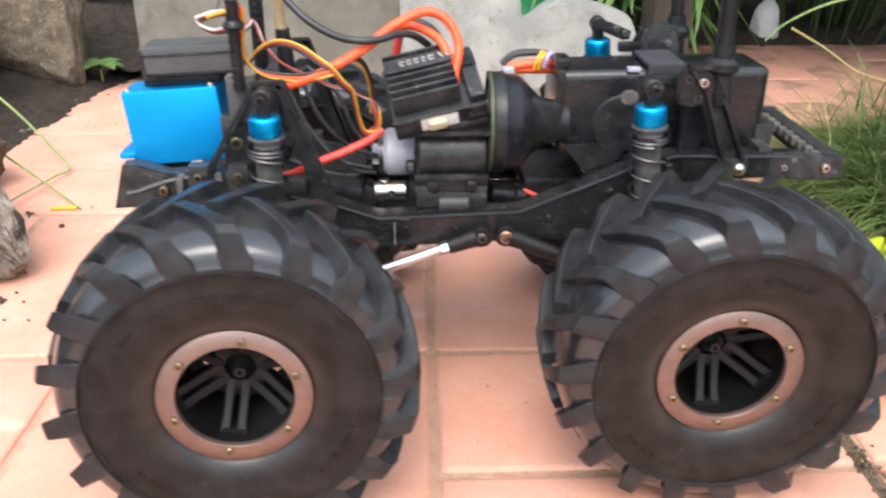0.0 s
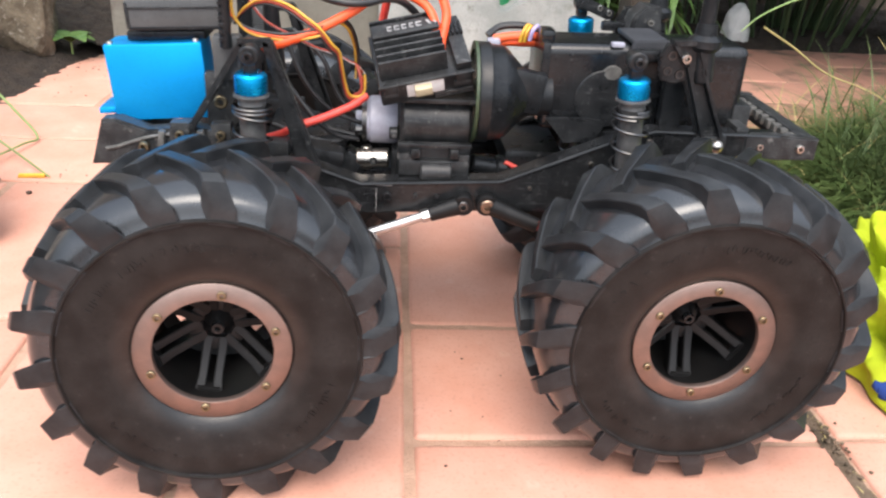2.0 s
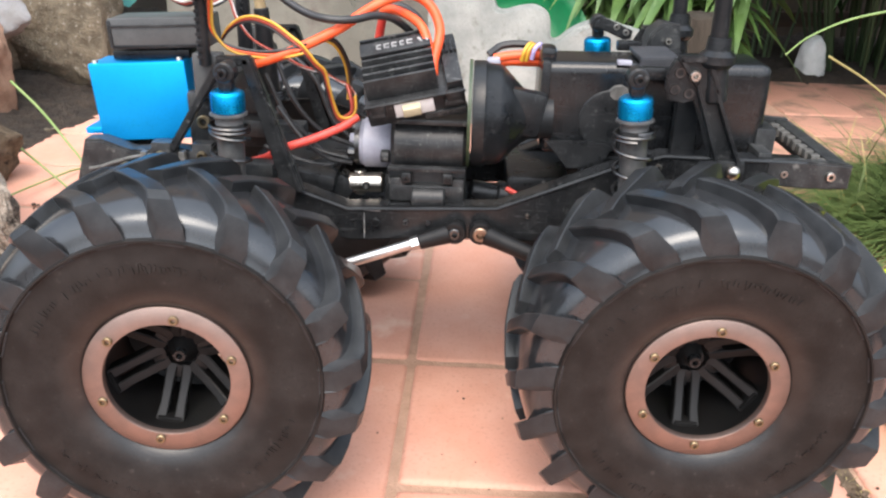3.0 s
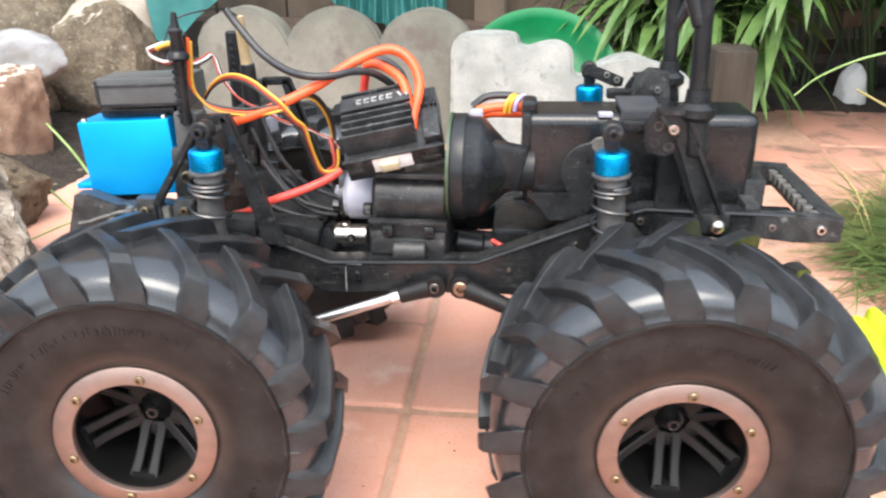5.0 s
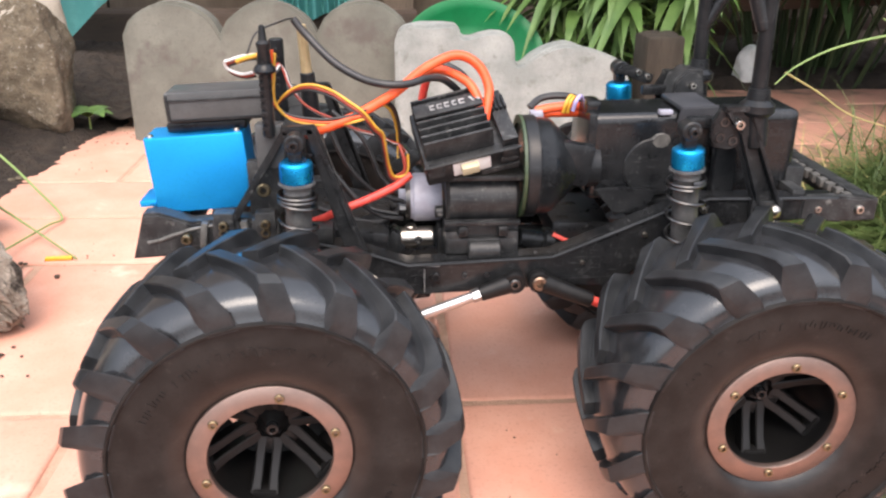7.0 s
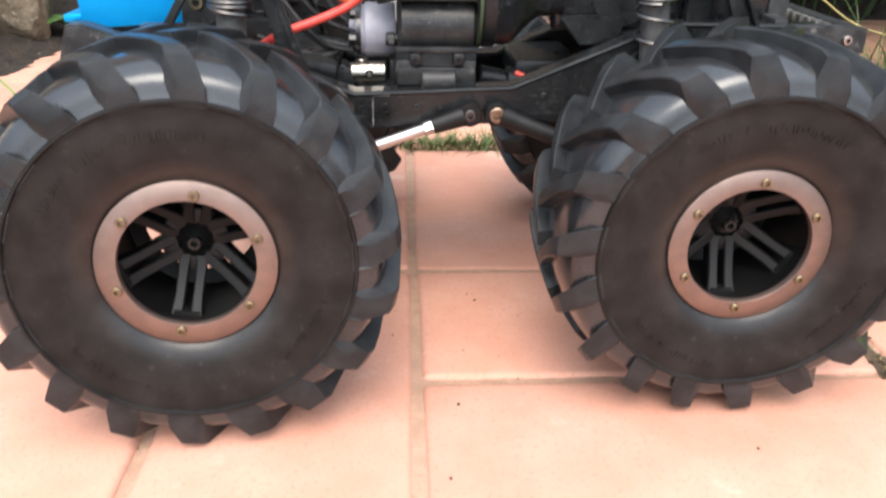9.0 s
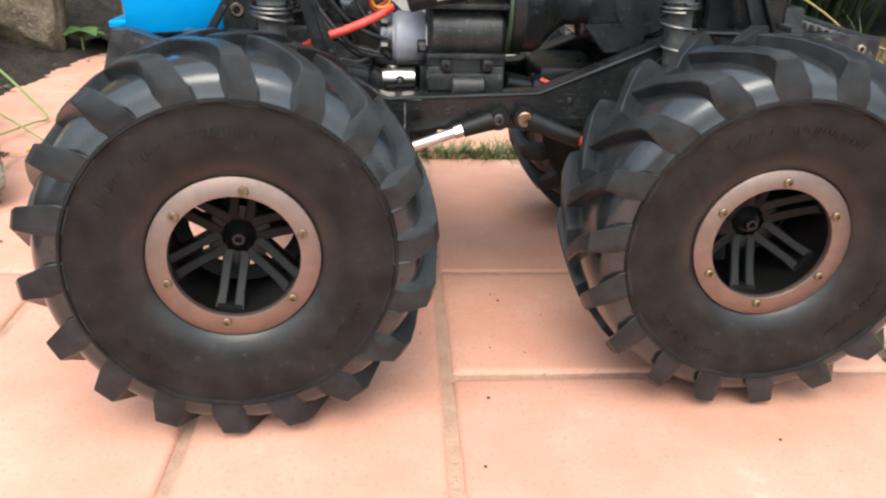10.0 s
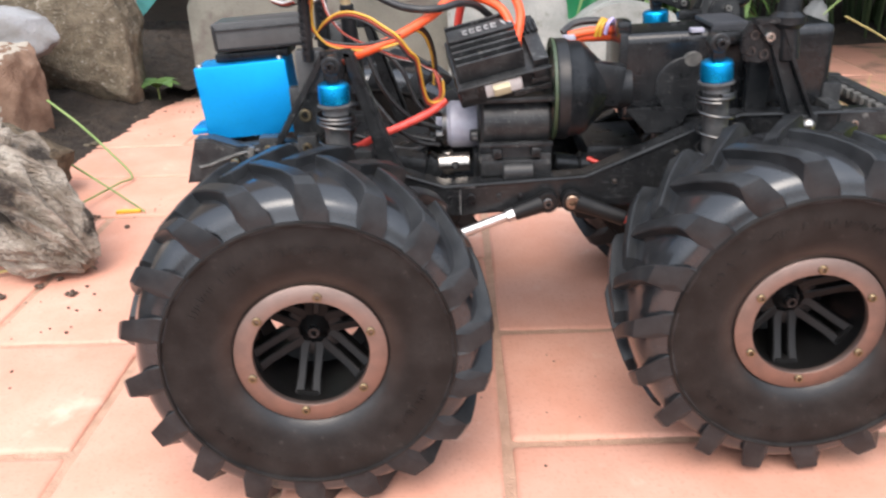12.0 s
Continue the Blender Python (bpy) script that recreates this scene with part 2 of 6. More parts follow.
M["oldpost"] = surf("grey_brown_old_post", (0.026, 0.020, 0.013), (0.054, 0.043, 0.031), 0.9, size=0.012, fine=0.0016, bump=0.8, depth=0.002, spots=(0.04, 0.03, 0.022), spot_size=0.006, spot_cut=0.60, stretch=(1, 1, 0.12))
M["redwood"] = surf("reddish_brown_plank", (0.060, 0.036, 0.024), (0.100, 0.058, 0.038), 0.8, size=0.03, fine=0.002, bump=0.4, depth=0.001, stretch=(0.15, 1, 1))
M["gapdark"] = surf("dark_gap_fill", (0.05, 0.035, 0.025), (0.075, 0.05, 0.035), 0.85, size=0.04, fine=0.003, bump=0.4, depth=0.001, stretch=(0.2, 1, 1))
M["teal"] = surf("teal_tarpaulin", (0.05, 0.25, 0.24), (0.08, 0.33, 0.31), 0.5, size=0.05, fine=0.002, bump=0.2, depth=0.0008)
M["bowl"] = surf("green_plastic_bowl", (0.0, 0.125, 0.038), (0.0, 0.165, 0.052), 0.42, spec=0.25, size=0.06, fine=0.002, bump=0.05, depth=0.0003)
M["debris"] = surf("soil_crumb", (0.06, 0.04, 0.03), (0.10, 0.07, 0.05), 0.95, size=0.004, fine=0.001, bump=0.5, depth=0.001)


def polish_near_bead(m, r0, r1, rough):
    """Rubber round the axle line is rubbed clean and glossy inside radius r0, dusty past r1."""
    t = m.node_tree
    b = t.nodes["Principled BSDF"]
    co = t.nodes.new("ShaderNodeTexCoord")
    flat = t.nodes.new("ShaderNodeVectorMath")
    flat.operation = "MULTIPLY"
    flat.inputs[1].default_value = (1, 0, 1)
    t.links.new(co.outputs["Object"], flat.inputs[0])
    ln = t.nodes.new("ShaderNodeVectorMath")
    ln.operation = "LENGTH"
    t.links.new(flat.outputs[0], ln.inputs[0])
    k = t.nodes.new("ShaderNodeMapRange")
    k.interpolation_type = "SMOOTHSTEP"
    k.inputs["From Min"].default_value, k.inputs["From Max"].default_value = r0, r1
    t.links.new(ln.outputs["Value"], k.inputs["Value"])
    for sock, near in (("Roughness", rough), ("Specular IOR Level", 0.46)):
        x = t.nodes.new("ShaderNodeMix")
        x.inputs[2].default_value = near
        if b.inputs[sock].is_linked:
            t.links.new(b.inputs[sock].links[0].from_socket, x.inputs[3])
        else:
            x.inputs[3].default_value = b.inputs[sock].default_value
        t.links.new(k.outputs["Result"], x.inputs[0])
        t.links.new(x.outputs[0], b.inputs[sock])


# blue put into the rubber's gloss, for cooler sky highlights
for key in ("rubber", "lug"):
    M[key].node_tree.nodes["Principled BSDF"].inputs["Specular Tint"].default_value = (0.90, 0.96, 1.0, 1)
polish_near_bead(M["sidewall"], 0.0318, 0.0395, 0.31)


# ---- mesh helpers ----
I4 = Matrix.Identity(4)


def at(x, y, z, rx=0, ry=0, rz=0):
    return pose(x, y, z, rx, ry, rz)


def box(bm, size, m, bevel=0.0, seg=2):
    r = bmesh.ops.create_cube(bm, size=1, matrix=m @ Matrix.Diagonal((*size, 1)))
    if bevel:
        edges = list({e for v in r["verts"] for e in v.link_edges})
        bmesh.ops.bevel(bm, geom=edges, offset=bevel, segments=seg, affect="EDGES", profile=0.6, clamp_overlap=True)


def lathe(bm, profile, m, seg=32, closed=False, mat=None):
    """Turns (radius, along) round the local Y axis."""
    rings = []
    for r, h in profile:
        if r < 1e-6:
            rings.append([bm.verts.new(m @ Vector((0, h, 0)))])
        else:
            rings.append([bm.verts.new(m @ Vector((r * math.cos(a), h, r * math.sin(a)))) for a in (2 * math.pi * k / seg for k in range(seg))])
    pairs = list(zip(rings, rings[1:])) + ([(rings[-1], rings[0])] if closed else [])
    for i, (a, b) in enumerate(pairs):
        for k in range(seg):
            k2 = (k + 1) % seg
            if len(a) == 1 and len(b) == 1:
                continue
            vs = [a[0], b[k2], b[k]] if len(a) == 1 else [a[k], a[k2], b[0]] if len(b) == 1 else [a[k], a[k2], b[k2], b[k]]
            f = bm.faces.new(vs)
            if mat:
                f.material_index = mat[i]


def rod(bm, a, b, r0, r1=None, seg=16, bevel=0.0):
    """A capped round bar from a to b."""
    a, b = Vector(a), Vector(b)
    r1 = r0 if r1 is None else r1
    d = (b - a)
    m = Matrix.Translation(a) @ d.to_track_quat("Y", "Z").to_matrix().to_4x4()
    n = d.length
    e = bevel or min(r0, r1, n) * 0.15
    lathe(bm, [(0, 0), (r0 - e, 0), (r0, e), (r1, n - e), (r1 - e, n), (0, n)], m, seg)


def smooth_path(pts, steps=8):
    p = [Vector(q) for q in pts]
    p = [p[0] * 2 - p[1]] + p + [p[-1] * 2 - p[-2]]
    out = []
    for i in range(1, len(p) - 2):
        for k in range(steps):
            u = k / steps
            a, b, c, d = p[i - 1:i + 3]
            out.append(0.5 * ((2 * b) + (c - a) * u + (2 * a - 5 * b + 4 * c - d) * u * u + (3 * b - a - 3 * c + d) * u ** 3))
    return out + [p[-2]]


def wire(bm, pts, r, seg=8, steps=8, taper=None):
    q = smooth_path(pts, steps)
    up, rings = Vector((0, 0, 1)), []
    for i, c in enumerate(q):
        d = (q[min(i + 1, len(q) - 1)] - q[max(i - 1, 0)]).normalized()
        s = d.cross(up)
        s = s.normalized() if s.length > 0.05 else d.orthogonal().normalized()
        u = s.cross(d).normalized()
        rr = r if taper is None else r * (1 + (taper - 1) * i / (len(q) - 1))
        rings.append([bm.verts.new(c + (s * math.cos(a) + u * math.sin(a)) * rr) for a in (2 * math.pi * k / seg for k in range(seg))])
    for a, b in zip(rings, rings[1:]):
        for k in range(seg):
            bm.faces.new((a[k], a[(k + 1) % seg], b[(k + 1) % seg], b[k]))
    bm.faces.new(rings[0][::-1])
    bm.faces.new(rings[-1])


def prism(bm, poly, y0, y1, bevel=0.0, m=I4):
    """A flat outline in x and z, from y0 to y1."""
    a = [bm.verts.new(m @ Vector((x, y0, z))) for x, z in poly]
    b = [bm.verts.new(m @ Vector((x, y1, z))) for x, z in poly]
    n = len(poly)
    fs = [bm.faces.new(a), bm.faces.new(b[::-1])] + [bm.faces.new((a[k], b[k], b[(k + 1) % n], a[(k + 1) % n])) for k in range(n)]
    bmesh.ops.recalc_face_normals(bm, faces=fs)
    if bevel:
        es = list({e for f in fs[:2] for e in f.edges})
        bmesh.ops.bevel(bm, geom=es, offset=bevel, segments=2, affect="EDGES", clamp_overlap=True)


def strip(bm, edge, thick, m=I4):
    """A bent flat bar: outline points (x, z) doubled by thick along z, between two y."""
    pts, y0, y1 = edge
    poly = [(x, z) for x, z in pts] + [(x, z - thick) for x, z in reversed(pts)]
    prism(bm, poly, y0, y1, 0, m)


def part(name, bm, material, parent=None, label="", sharp=38, recalc=True):
    if recalc:
        bmesh.ops.recalc_face_normals(bm, faces=bm.faces)
    me = bpy.data.meshes.new(name)
    bm.to_mesh(me)
    bm.free()
    for mt in material if isinstance(material, (list, tuple)) else [material]:
        me.materials.append(mt)
    me.shade_smooth()
    me.set_sharp_from_angle(angle=radians(sharp))
    ob = new(name, me)
    ob.parent = parent
    if label:
        tagged(ob, label)
    return ob


def B():
    return bmesh.new()


def thing(name, x, y, z, label, category, group=""):
    e = new(name)
    e.location = (x, y, z)
    e.empty_display_size = 0.01
    bpy.context.view_layer.update()
    return tagged(e, label, category, group)


def screw(name, parent, pos, r, axis=(0, -1, 0), material=None, length=0.0015, label="", cross=True):
    """A round screw head with a recess, its face along axis."""
    bm = B()
    m = Matrix.Translation(pos) @ Vector(axis).to_track_quat("Y", "Z").to_matrix().to_4x4()
    lathe(bm, [(0, -length * 0.8), (r * 0.42, -length * 0.8), (r * 0.5, length), (r * 0.85, length), (r, length * 0.7), (r, -length), (0, -length)], m, 14)
    return part(name, bm, material or M["steel"], parent, label)

M["shockbody"] = surf("grey_dusty_plastic", (0.042, 0.0425, 0.043), (0.090, 0.089, 0.086), 0.4, size=0.006, fine=0.0008, bump=0.08, depth=0.0002)
M["gearblack"] = surf("dusty_black_casting", (0.0110, 0.0119, 0.0128), (0.029, 0.0300, 0.0304), 0.38, spec=0.32, size=0.008, fine=0.0007, bump=0.18, depth=0.0003, spots=(0.115, 0.114, 0.108), spot_size=0.005, spot_cut=0.61, scuff=(0.11, 0.112, 0.112))
M["boxblack"] = surf("glossy_black_plastic", (0.0080, 0.0088, 0.0098), (0.0150, 0.0160, 0.0170), 0.20, spec=0.42, size=0.015, fine=0.0006, bump=0.06, depth=0.0002, rough_spread=0.10, spots=(0.050, 0.051, 0.051), spot_size=0.006, spot_cut=0.66, scuff=(0.045, 0.047, 0.049))
M["smoke"] = surf("smoky_grey_plastic", (0.058, 0.061, 0.062), (0.085, 0.088, 0.088), 0.36, spec=0.4, size=0.02, fine=0.0008, bump=0.06, depth=0.0002, spots=(0.085, 0.085, 0.08), spot_size=0.008, spot_cut=0.66)
M["strap"] = surf("charcoal_strap", (0.036, 0.038, 0.043), (0.052, 0.054, 0.059), 0.45, spec=0.4, size=0.012, fine=0.0006, bump=0.15, depth=0.0002)
M["darksteel"] = surf("dark_steel_nut", (0.075, 0.075, 0.076), (0.14, 0.136, 0.13), 0.35, 1.0, size=0.003, fine=0.0006, bump=0.05, depth=0.0001)

M["bronze"] = surf("bronze_screw_head", (0.32, 0.23, 0.17), (0.25, 0.18, 0.13), 0.42, 1.0, size=0.003, fine=0.0005, bump=0.05, depth=0.0001)
M["lavender"] = surf("lavender_wire", (0.42, 0.36, 0.60), (0.36, 0.30, 0.52), 0.4, size=0.006, fine=0.0006, bump=0.03, depth=0.0001)
M["print"] = surf("worn_grey_print", (0.36, 0.36, 0.35), (0.20, 0.20, 0.20), 0.5, size=0.002, fine=0.0005, bump=0.02, depth=0.0001)
M["glue"] = surf("dried_glue_smear", (0.12, 0.117, 0.108), (0.045, 0.044, 0.041), 0.5, size=0.004, fine=0.0008, bump=0.3, depth=0.0004)
M["rimblack"] = surf("dull_black_rim_plastic", (0.006, 0.006, 0.0062), (0.010, 0.0100, 0.0100), 0.46, spec=0.28, size=0.01, fine=0.0006, bump=0.06, depth=0.0002)
# stalk darkened likewise, for the shaded plants
M["shadestem"] = surf("shaded_green_stem", (0.03, 0.055, 0.02), (0.05, 0.075, 0.03), 0.6, size=0.03, fine=0.002, bump=0.1, depth=0.0003)
M["redthin"] = surf("dark_red_wire", (0.30, 0.035, 0.022), (0.36, 0.06, 0.03), 0.42, size=0.006, fine=0.0006, bump=0.03, depth=0.0001)
M["deadstem"] = surf("withered_brown_stem", (0.085, 0.065, 0.03), (0.14, 0.11, 0.05), 0.8, size=0.01, fine=0.002, bump=0.4, depth=0.0006, stretch=(1, 1, 0.2))

# ---- ground, pavement and joints ----
def grid_sheet(name, x0, x1, y0, y1, nx, ny, f, material, parent=None, label=""):
    bm = B()
    v = [[bm.verts.new((x0 + (x1 - x0) * i / nx, y0 + (y1 - y0) * j / ny, f(x0 + (x1 - x0) * i / nx, y0 + (y1 - y0) * j / ny))) for i in range(nx + 1)] for j in range(ny + 1)]
    for j in range(ny):
        for i in range(nx):
            bm.faces.new((v[j][i], v[j][i + 1], v[j + 1][i + 1], v[j + 1][i]))
    return part(name, bm, material, parent, label)


def far_ground():
    bm = B()
    rings = [0.0, 0.6, 1.5, 4, 12, 60, 600]
    lathe(bm, [(r, -0.045) for r in rings], Matrix.Rotation(radians(90), 4, "X"), 48)
    ob = part("ground", bm, M["soil"])
    return tagged(ob, "dark bare garden soil round the paving", "ground", kind="structure")


far_ground()
pavement = tagged(grid_sheet("pavement", -0.44, 0.81, -1.02, 0.84, 60, 90, lambda x, y: -0.0020 + 0.0009 * noise.noise((x * 40, y * 40, 0)), M["sand"]),
                  "terracotta block paving in basket weave, sandy joints", "pavement", kind="structure")

# ---- truck: wheels ----
truck = thing("toy_truck", 0, 0, 0, "black radio-controlled truck chassis on huge lugged tractor tyres, no body shell", "toy truck")
WHEEL_R = 0.0735


def tyre_mesh(bm, rnd, first):
    """Carcass and lugs, axis along Y, outer face at y = 0."""
    W_IN = 0.046
    wall = [(0.0294, 0.0040), (0.0299, 0.0000), (0.0308, -0.0010), (0.0330, -0.0024), (0.0362, -0.0036), (0.0402, -0.0046), (0.0450, -0.0052), (0.0505, -0.0054), (0.0546, -0.0050)]
    ridge = [(0.0554, -0.0051), (0.0559, -0.0064), (0.0566, -0.0064), (0.0572, -0.0048)]
    shoulder = [(0.0572 + 0.0122 * math.sin(radians(f)) ** 0.62, 0.0185 - 0.0226 * math.cos(radians(f))) for f in (4, 9, 16, 25, 35, 46, 57, 68, 79, 90)]
    side = wall + ridge + shoulder
    prof = side + [(r, W_IN - y) for r, y in reversed(side)]
    mats = [1] * 12 + [0] * (len(prof) - 25) + [1] * 12
    lathe(bm, prof, I4, 120, mat=mats)
    N = 18
    # along each lug: across the tyre, angle, top, half width, buried foot; it turns sharply at the knee
    rows = [(-0.0054, -5.4, 0.0586, 0.0041, 0.0550), (-0.0057, -4.6, 0.0622, 0.0042, 0.0552), (-0.0036, -1.4, 0.0709, 0.0041, 0.0558), (-0.0006, 0.0, 0.0726, 0.0036, 0.0596),
            (0.0060, 3.4, 0.0733, 0.0033, 0.0640), (0.0130, 7.6, 0.0736, 0.0030, 0.0658), (0.0200, 11.8, 0.0737, 0.0029, 0.0664), (0.0262, 15.4, 0.0735, 0.0028, 0.0664)]
    for flip in (False, True):
        for k in range(N):
            base = first + 360.0 / N * (k + (0.5 if flip else 0.0))
            jit = rnd.uniform(-0.6, 0.6)
            worn = [rnd.uniform(-0.0004, 0.0002) for _ in rows]
            secs = []
            for (y, a, rt, hw, rb), dw in zip(rows, worn):
                rt += dw
                yy = W_IN - y if flip else y
                th = radians(base + a + jit)
                top, bot = hw / rt, hw / rb * 1.12
                sec = []
                for r, off in ((rb, -bot), (rt - 0.0004, -top - 0.0001 / rt), (rt, -top + 0.0004 / rt), (rt, top - 0.0004 / rt), (rt - 0.0004, top + 0.0001 / rt), (rb, bot)):
                    sec.append(bm.verts.new((r * math.cos(th + off), yy, r * math.sin(th + off))))
                secs.append(sec)
            fs = []
            for s, t in zip(secs, secs[1:]):
                for i in range(5):
                    fs.append(bm.faces.new((s[i], s[i + 1], t[i + 1], t[i])))
            fs.append(bm.faces.new(secs[0]))
            fs.append(bm.faces.new(secs[-1][::-1]))
            for f in fs:
                f.material_index = 2
    # raised lettering, too worn to read, as short bars round the sidewall
    for a0, a1, rr in ((58, 96, 0.0462), (100, 124, 0.0466), (128, 153, 0.0470), (-56, -17, 0.0466), (214, 228, 0.0480), (232, 262, 0.0480)):
        a = a0
        while a < a1:
            w = rnd.uniform(1.1, 3.0)
            if rnd.random() < 0.80:
                th = radians(a + w / 2)
                m = Matrix.Rotation(-th + math.pi / 2, 4, "Y") @ Matrix.Translation((0, -0.0053, rr + rnd.uniform(-0.0007, 0.0007))) @ Matrix.Rotation(radians(rnd.uniform(-14, 14)), 4, "Y")
                r = bmesh.ops.create_cube(bm, size=1, matrix=m @ Matrix.Diagonal((rr * radians(w) * rnd.uniform(0.3, 0.7), 0.0006, rnd.uniform(0.0010, 0.0034), 1)))
                for f in {f for v in r["verts"] for f in v.link_faces}:
                    f.material_index = 1
            a += w


def rim_mesh(bm):
    lathe(bm, [(0.0290, 0.0005), (0.0296, 0.0040), (0.0285, 0.0080), (0.0285, 0.0400), (0.0300, 0.0440), (0.0215, 0.0440), (0.0212, 0.0425), (0.0268, 0.0405), (0.0262, 0.0080), (0.0235, 0.0012)], I4, 48, closed=True)


def hub_mesh(bm):
    lathe(bm, [(0, 0.0192), (0.0026, 0.0196), (0.0034, 0.0206), (0.0050, 0.0224), (0.0060, 0.0238), (0.0106, 0.0243), (0.0114, 0.0249), (0.0114, 0.0275), (0, 0.0275)], I4, 28)


def spoke_mesh(bm, th):
    """Two flat bars side by side with a slot between, joined at the rim."""
    turn = Matrix.Rotation(-th, 4, "Y")
    for s in (-1, 1):
        secs = []
        for x, z, w, y in ((0.0060, 0.0028, 0.0022, 0.0212), (0.0095, 0.0031, 0.0020, 0.0202), (0.0140, 0.0031, 0.0018, 0.0184), (0.0205, 0.0031, 0.0018, 0.0152), (0.0274, 0.0036, 0.0022, 0.0108)):
            secs.append([bm.verts.new(turn @ Vector((x, y + dy, s * z + dz))) for dy, dz in ((0.0005, -w), (0, -w * 0.75), (0, w * 0.75), (0.0005, w), (0.007, w * 0.9), (0.007, -w * 0.9))])
        for p, q in zip(secs, secs[1:]):
            for i in range(6):
                bm.faces.new((p[i], p[(i + 1) % 6], q[(i + 1) % 6], q[i]))
        bm.faces.new(secs[0])
        bm.faces.new(secs[-1][::-1])
    box(bm, (0.0034, 0.0050, 0.0090), turn @ at(0.0262, 0.0138, 0), 0.0005)
    box(bm, (0.0056, 0.0050, 0.0090), turn @ at(0.0092, 0.0236, 0), 0.0005)


def wheel(m, phase, seed, first):
    rnd = random.Random(seed)
    bm = B()
    rim_mesh(bm)
    w = part("wheel", bm, M["rimblack"], truck, "black plastic rim with six twin spokes")
    bm = B()
    hub_mesh(bm)
    part("hub", bm, M["rimblack"], w)
    for k in range(6):
        bm = B()
        spoke_mesh(bm, radians(phase + 60 * k))
        part("spoke", bm, M["rimblack"], w)
    bm = B()
    tyre_mesh(bm, rnd, first)
    part("tyre", bm, [M["rubber"], M["sidewall"], M["lug"]], w, "black tractor tyre with dusty brown sidewall", sharp=30)
    bm = B()
    lathe(bm, [(0.0226, 0.0016), (0.0226, -0.0009), (0.0228, -0.0012), (0.0296, -0.0012), (0.0298, -0.0010), (0.0298, 0.0016)], I4, 96, closed=True)
    part("bead_ring", bm, M["ring"], w, "satin aluminium beadlock ring", sharp=50)
    for k in range(6):
        th = radians(phase + 60 * k)
        screw("bolt", w, (0.0251 * math.cos(th), -0.0012, 0.0251 * math.sin(th)), 0.0018, material=M["brass"], length=0.0011)
    screw("hub_nut", w, (0, 0.0190, 0), 0.0026, material=M["railmetal"], length=0.0022)
    w.matrix_basis = m
    return w


WL = at(-0.0986, -0.1292, WHEEL_R - 0.0006, -2.0, 0, 6.3)
WR = at(0.0987, -0.1178, WHEEL_R - 0.0006, 1.4, 0, 0.7)
wheel(WL, 79.2, 1, 6.5)
wheel(WR, 87.9, 2, 19)
wheel(at(-0.0930, 0.1240, WHEEL_R - 0.0004, 0, 0, 186.8), 40, 3, 5)
wheel(at(0.0985, 0.1185, WHEEL_R - 0.0004, 0, 0, 180.9), 15, 4, 12)

# ---- truck: axles, links, chassis ----
for x, tilt in ((-0.0989, 0), (0.0989, 0)):
    bm = B()
    rod(bm, (x, -0.090, 0.0730), (x, 0.088, 0.0730), 0.0095, seg=20)
    lathe(bm, [(0, -0.022), (0.012, -0.022), (0.021, -0.012), (0.023, 0), (0.021, 0.012), (0.012, 0.022), (0, 0.022)], at(x, 0.018, 0.0745), 24)
    box(bm, (0.022, 0.020, 0.018), at(x, -0.055, 0.078), 0.003)
    box(bm, (0.022, 0.020, 0.018), at(x, 0.055, 0.078), 0.003)
    for s in (-1, 1):
        rod(bm, (x, s * 0.070, 0.073), (x, s * 0.088, 0.073), 0.0125, seg=20)
        box(bm, (0.042, 0.013, 0.030), at(x, s * 0.0785, 0.0785), 0.005)
        rod(bm, (x, s * 0.086, 0.073), (x, s * 0.097, 0.073), 0.0045, seg=14)
    part("axle", bm, M["plastic"], truck, "black axle housing with round differential")

RAIL = [(-0.1300, 0.1300), (-0.0666, 0.1158), (-0.0460, 0.1086), (0.0202, 0.1115), (0.0725, 0.1333), (0.0900, 0.1385), (0.1500, 0.1378),
        (0.1500, 0.1275), (0.1270, 0.1268), (0.0850, 0.1210), (0.0480, 0.0955), (0.0233, 0.0962), (-0.0466, 0.0930), (-0.0720, 0.1030), (-0.1300, 0.1150)]
for y in (-0.0410, 0.0385):
    bm = B()
    prism(bm, RAIL, y, y + 0.0025, 0.0009)
    inner = (y + 0.0025, y + 0.0110) if y < 0 else (y - 0.0085, y)
    strip(bm, (RAIL[:7], *inner), 0.0018)
    rail = part("chassis_rail", bm, M["railmetal"], truck, "black painted steel frame rail")
    bm = B()
    # grey rod along the lip paints the bright highlight on the rail's edge
    wire(bm, [(x, y - 0.0002 if y < 0 else y + 0.0027, z - 0.0004) for x, z in RAIL[:7]], 0.0008, 8, 1)
    part("lip", bm, M["lug"], rail, "rail lip coloured grey for its edge highlight")
    if y < 0:
        for x, z, r, mt in ((0.0135, 0.1014, 0.0034, "bronze"), (0.0022, 0.1012, 0.0026, "darksteel"), (-0.0333, 0.1025, 0.0022, "railmetal"), (0.034, 0.1085, 0.0010, "steel"),
                            (-0.020, 0.1030, 0.0013, "wireblack"), (-0.010, 0.1030, 0.0010, "wireblack"), (0.062, 0.1215, 0.0012, "steel"), (0.088, 0.1330, 0.0016, "steel"), (0.141, 0.1325, 0.0016, "steel")):
            screw("rail_screw", rail, (x, -0.0412 - (0.007 if r > 0.0024 else 0), z), r, material=M[mt])
        bm = B()
        box(bm, (0.00025, 0.0003, 0.0120), at(-0.0385, -0.0411, 0.1005))
        box(bm, (0.0070, 0.0003, 0.0006), at(-0.0348, -0.0412, 0.1080))
        part("scratch", bm, M["print"], rail, "scratched bare line")

bm = B()
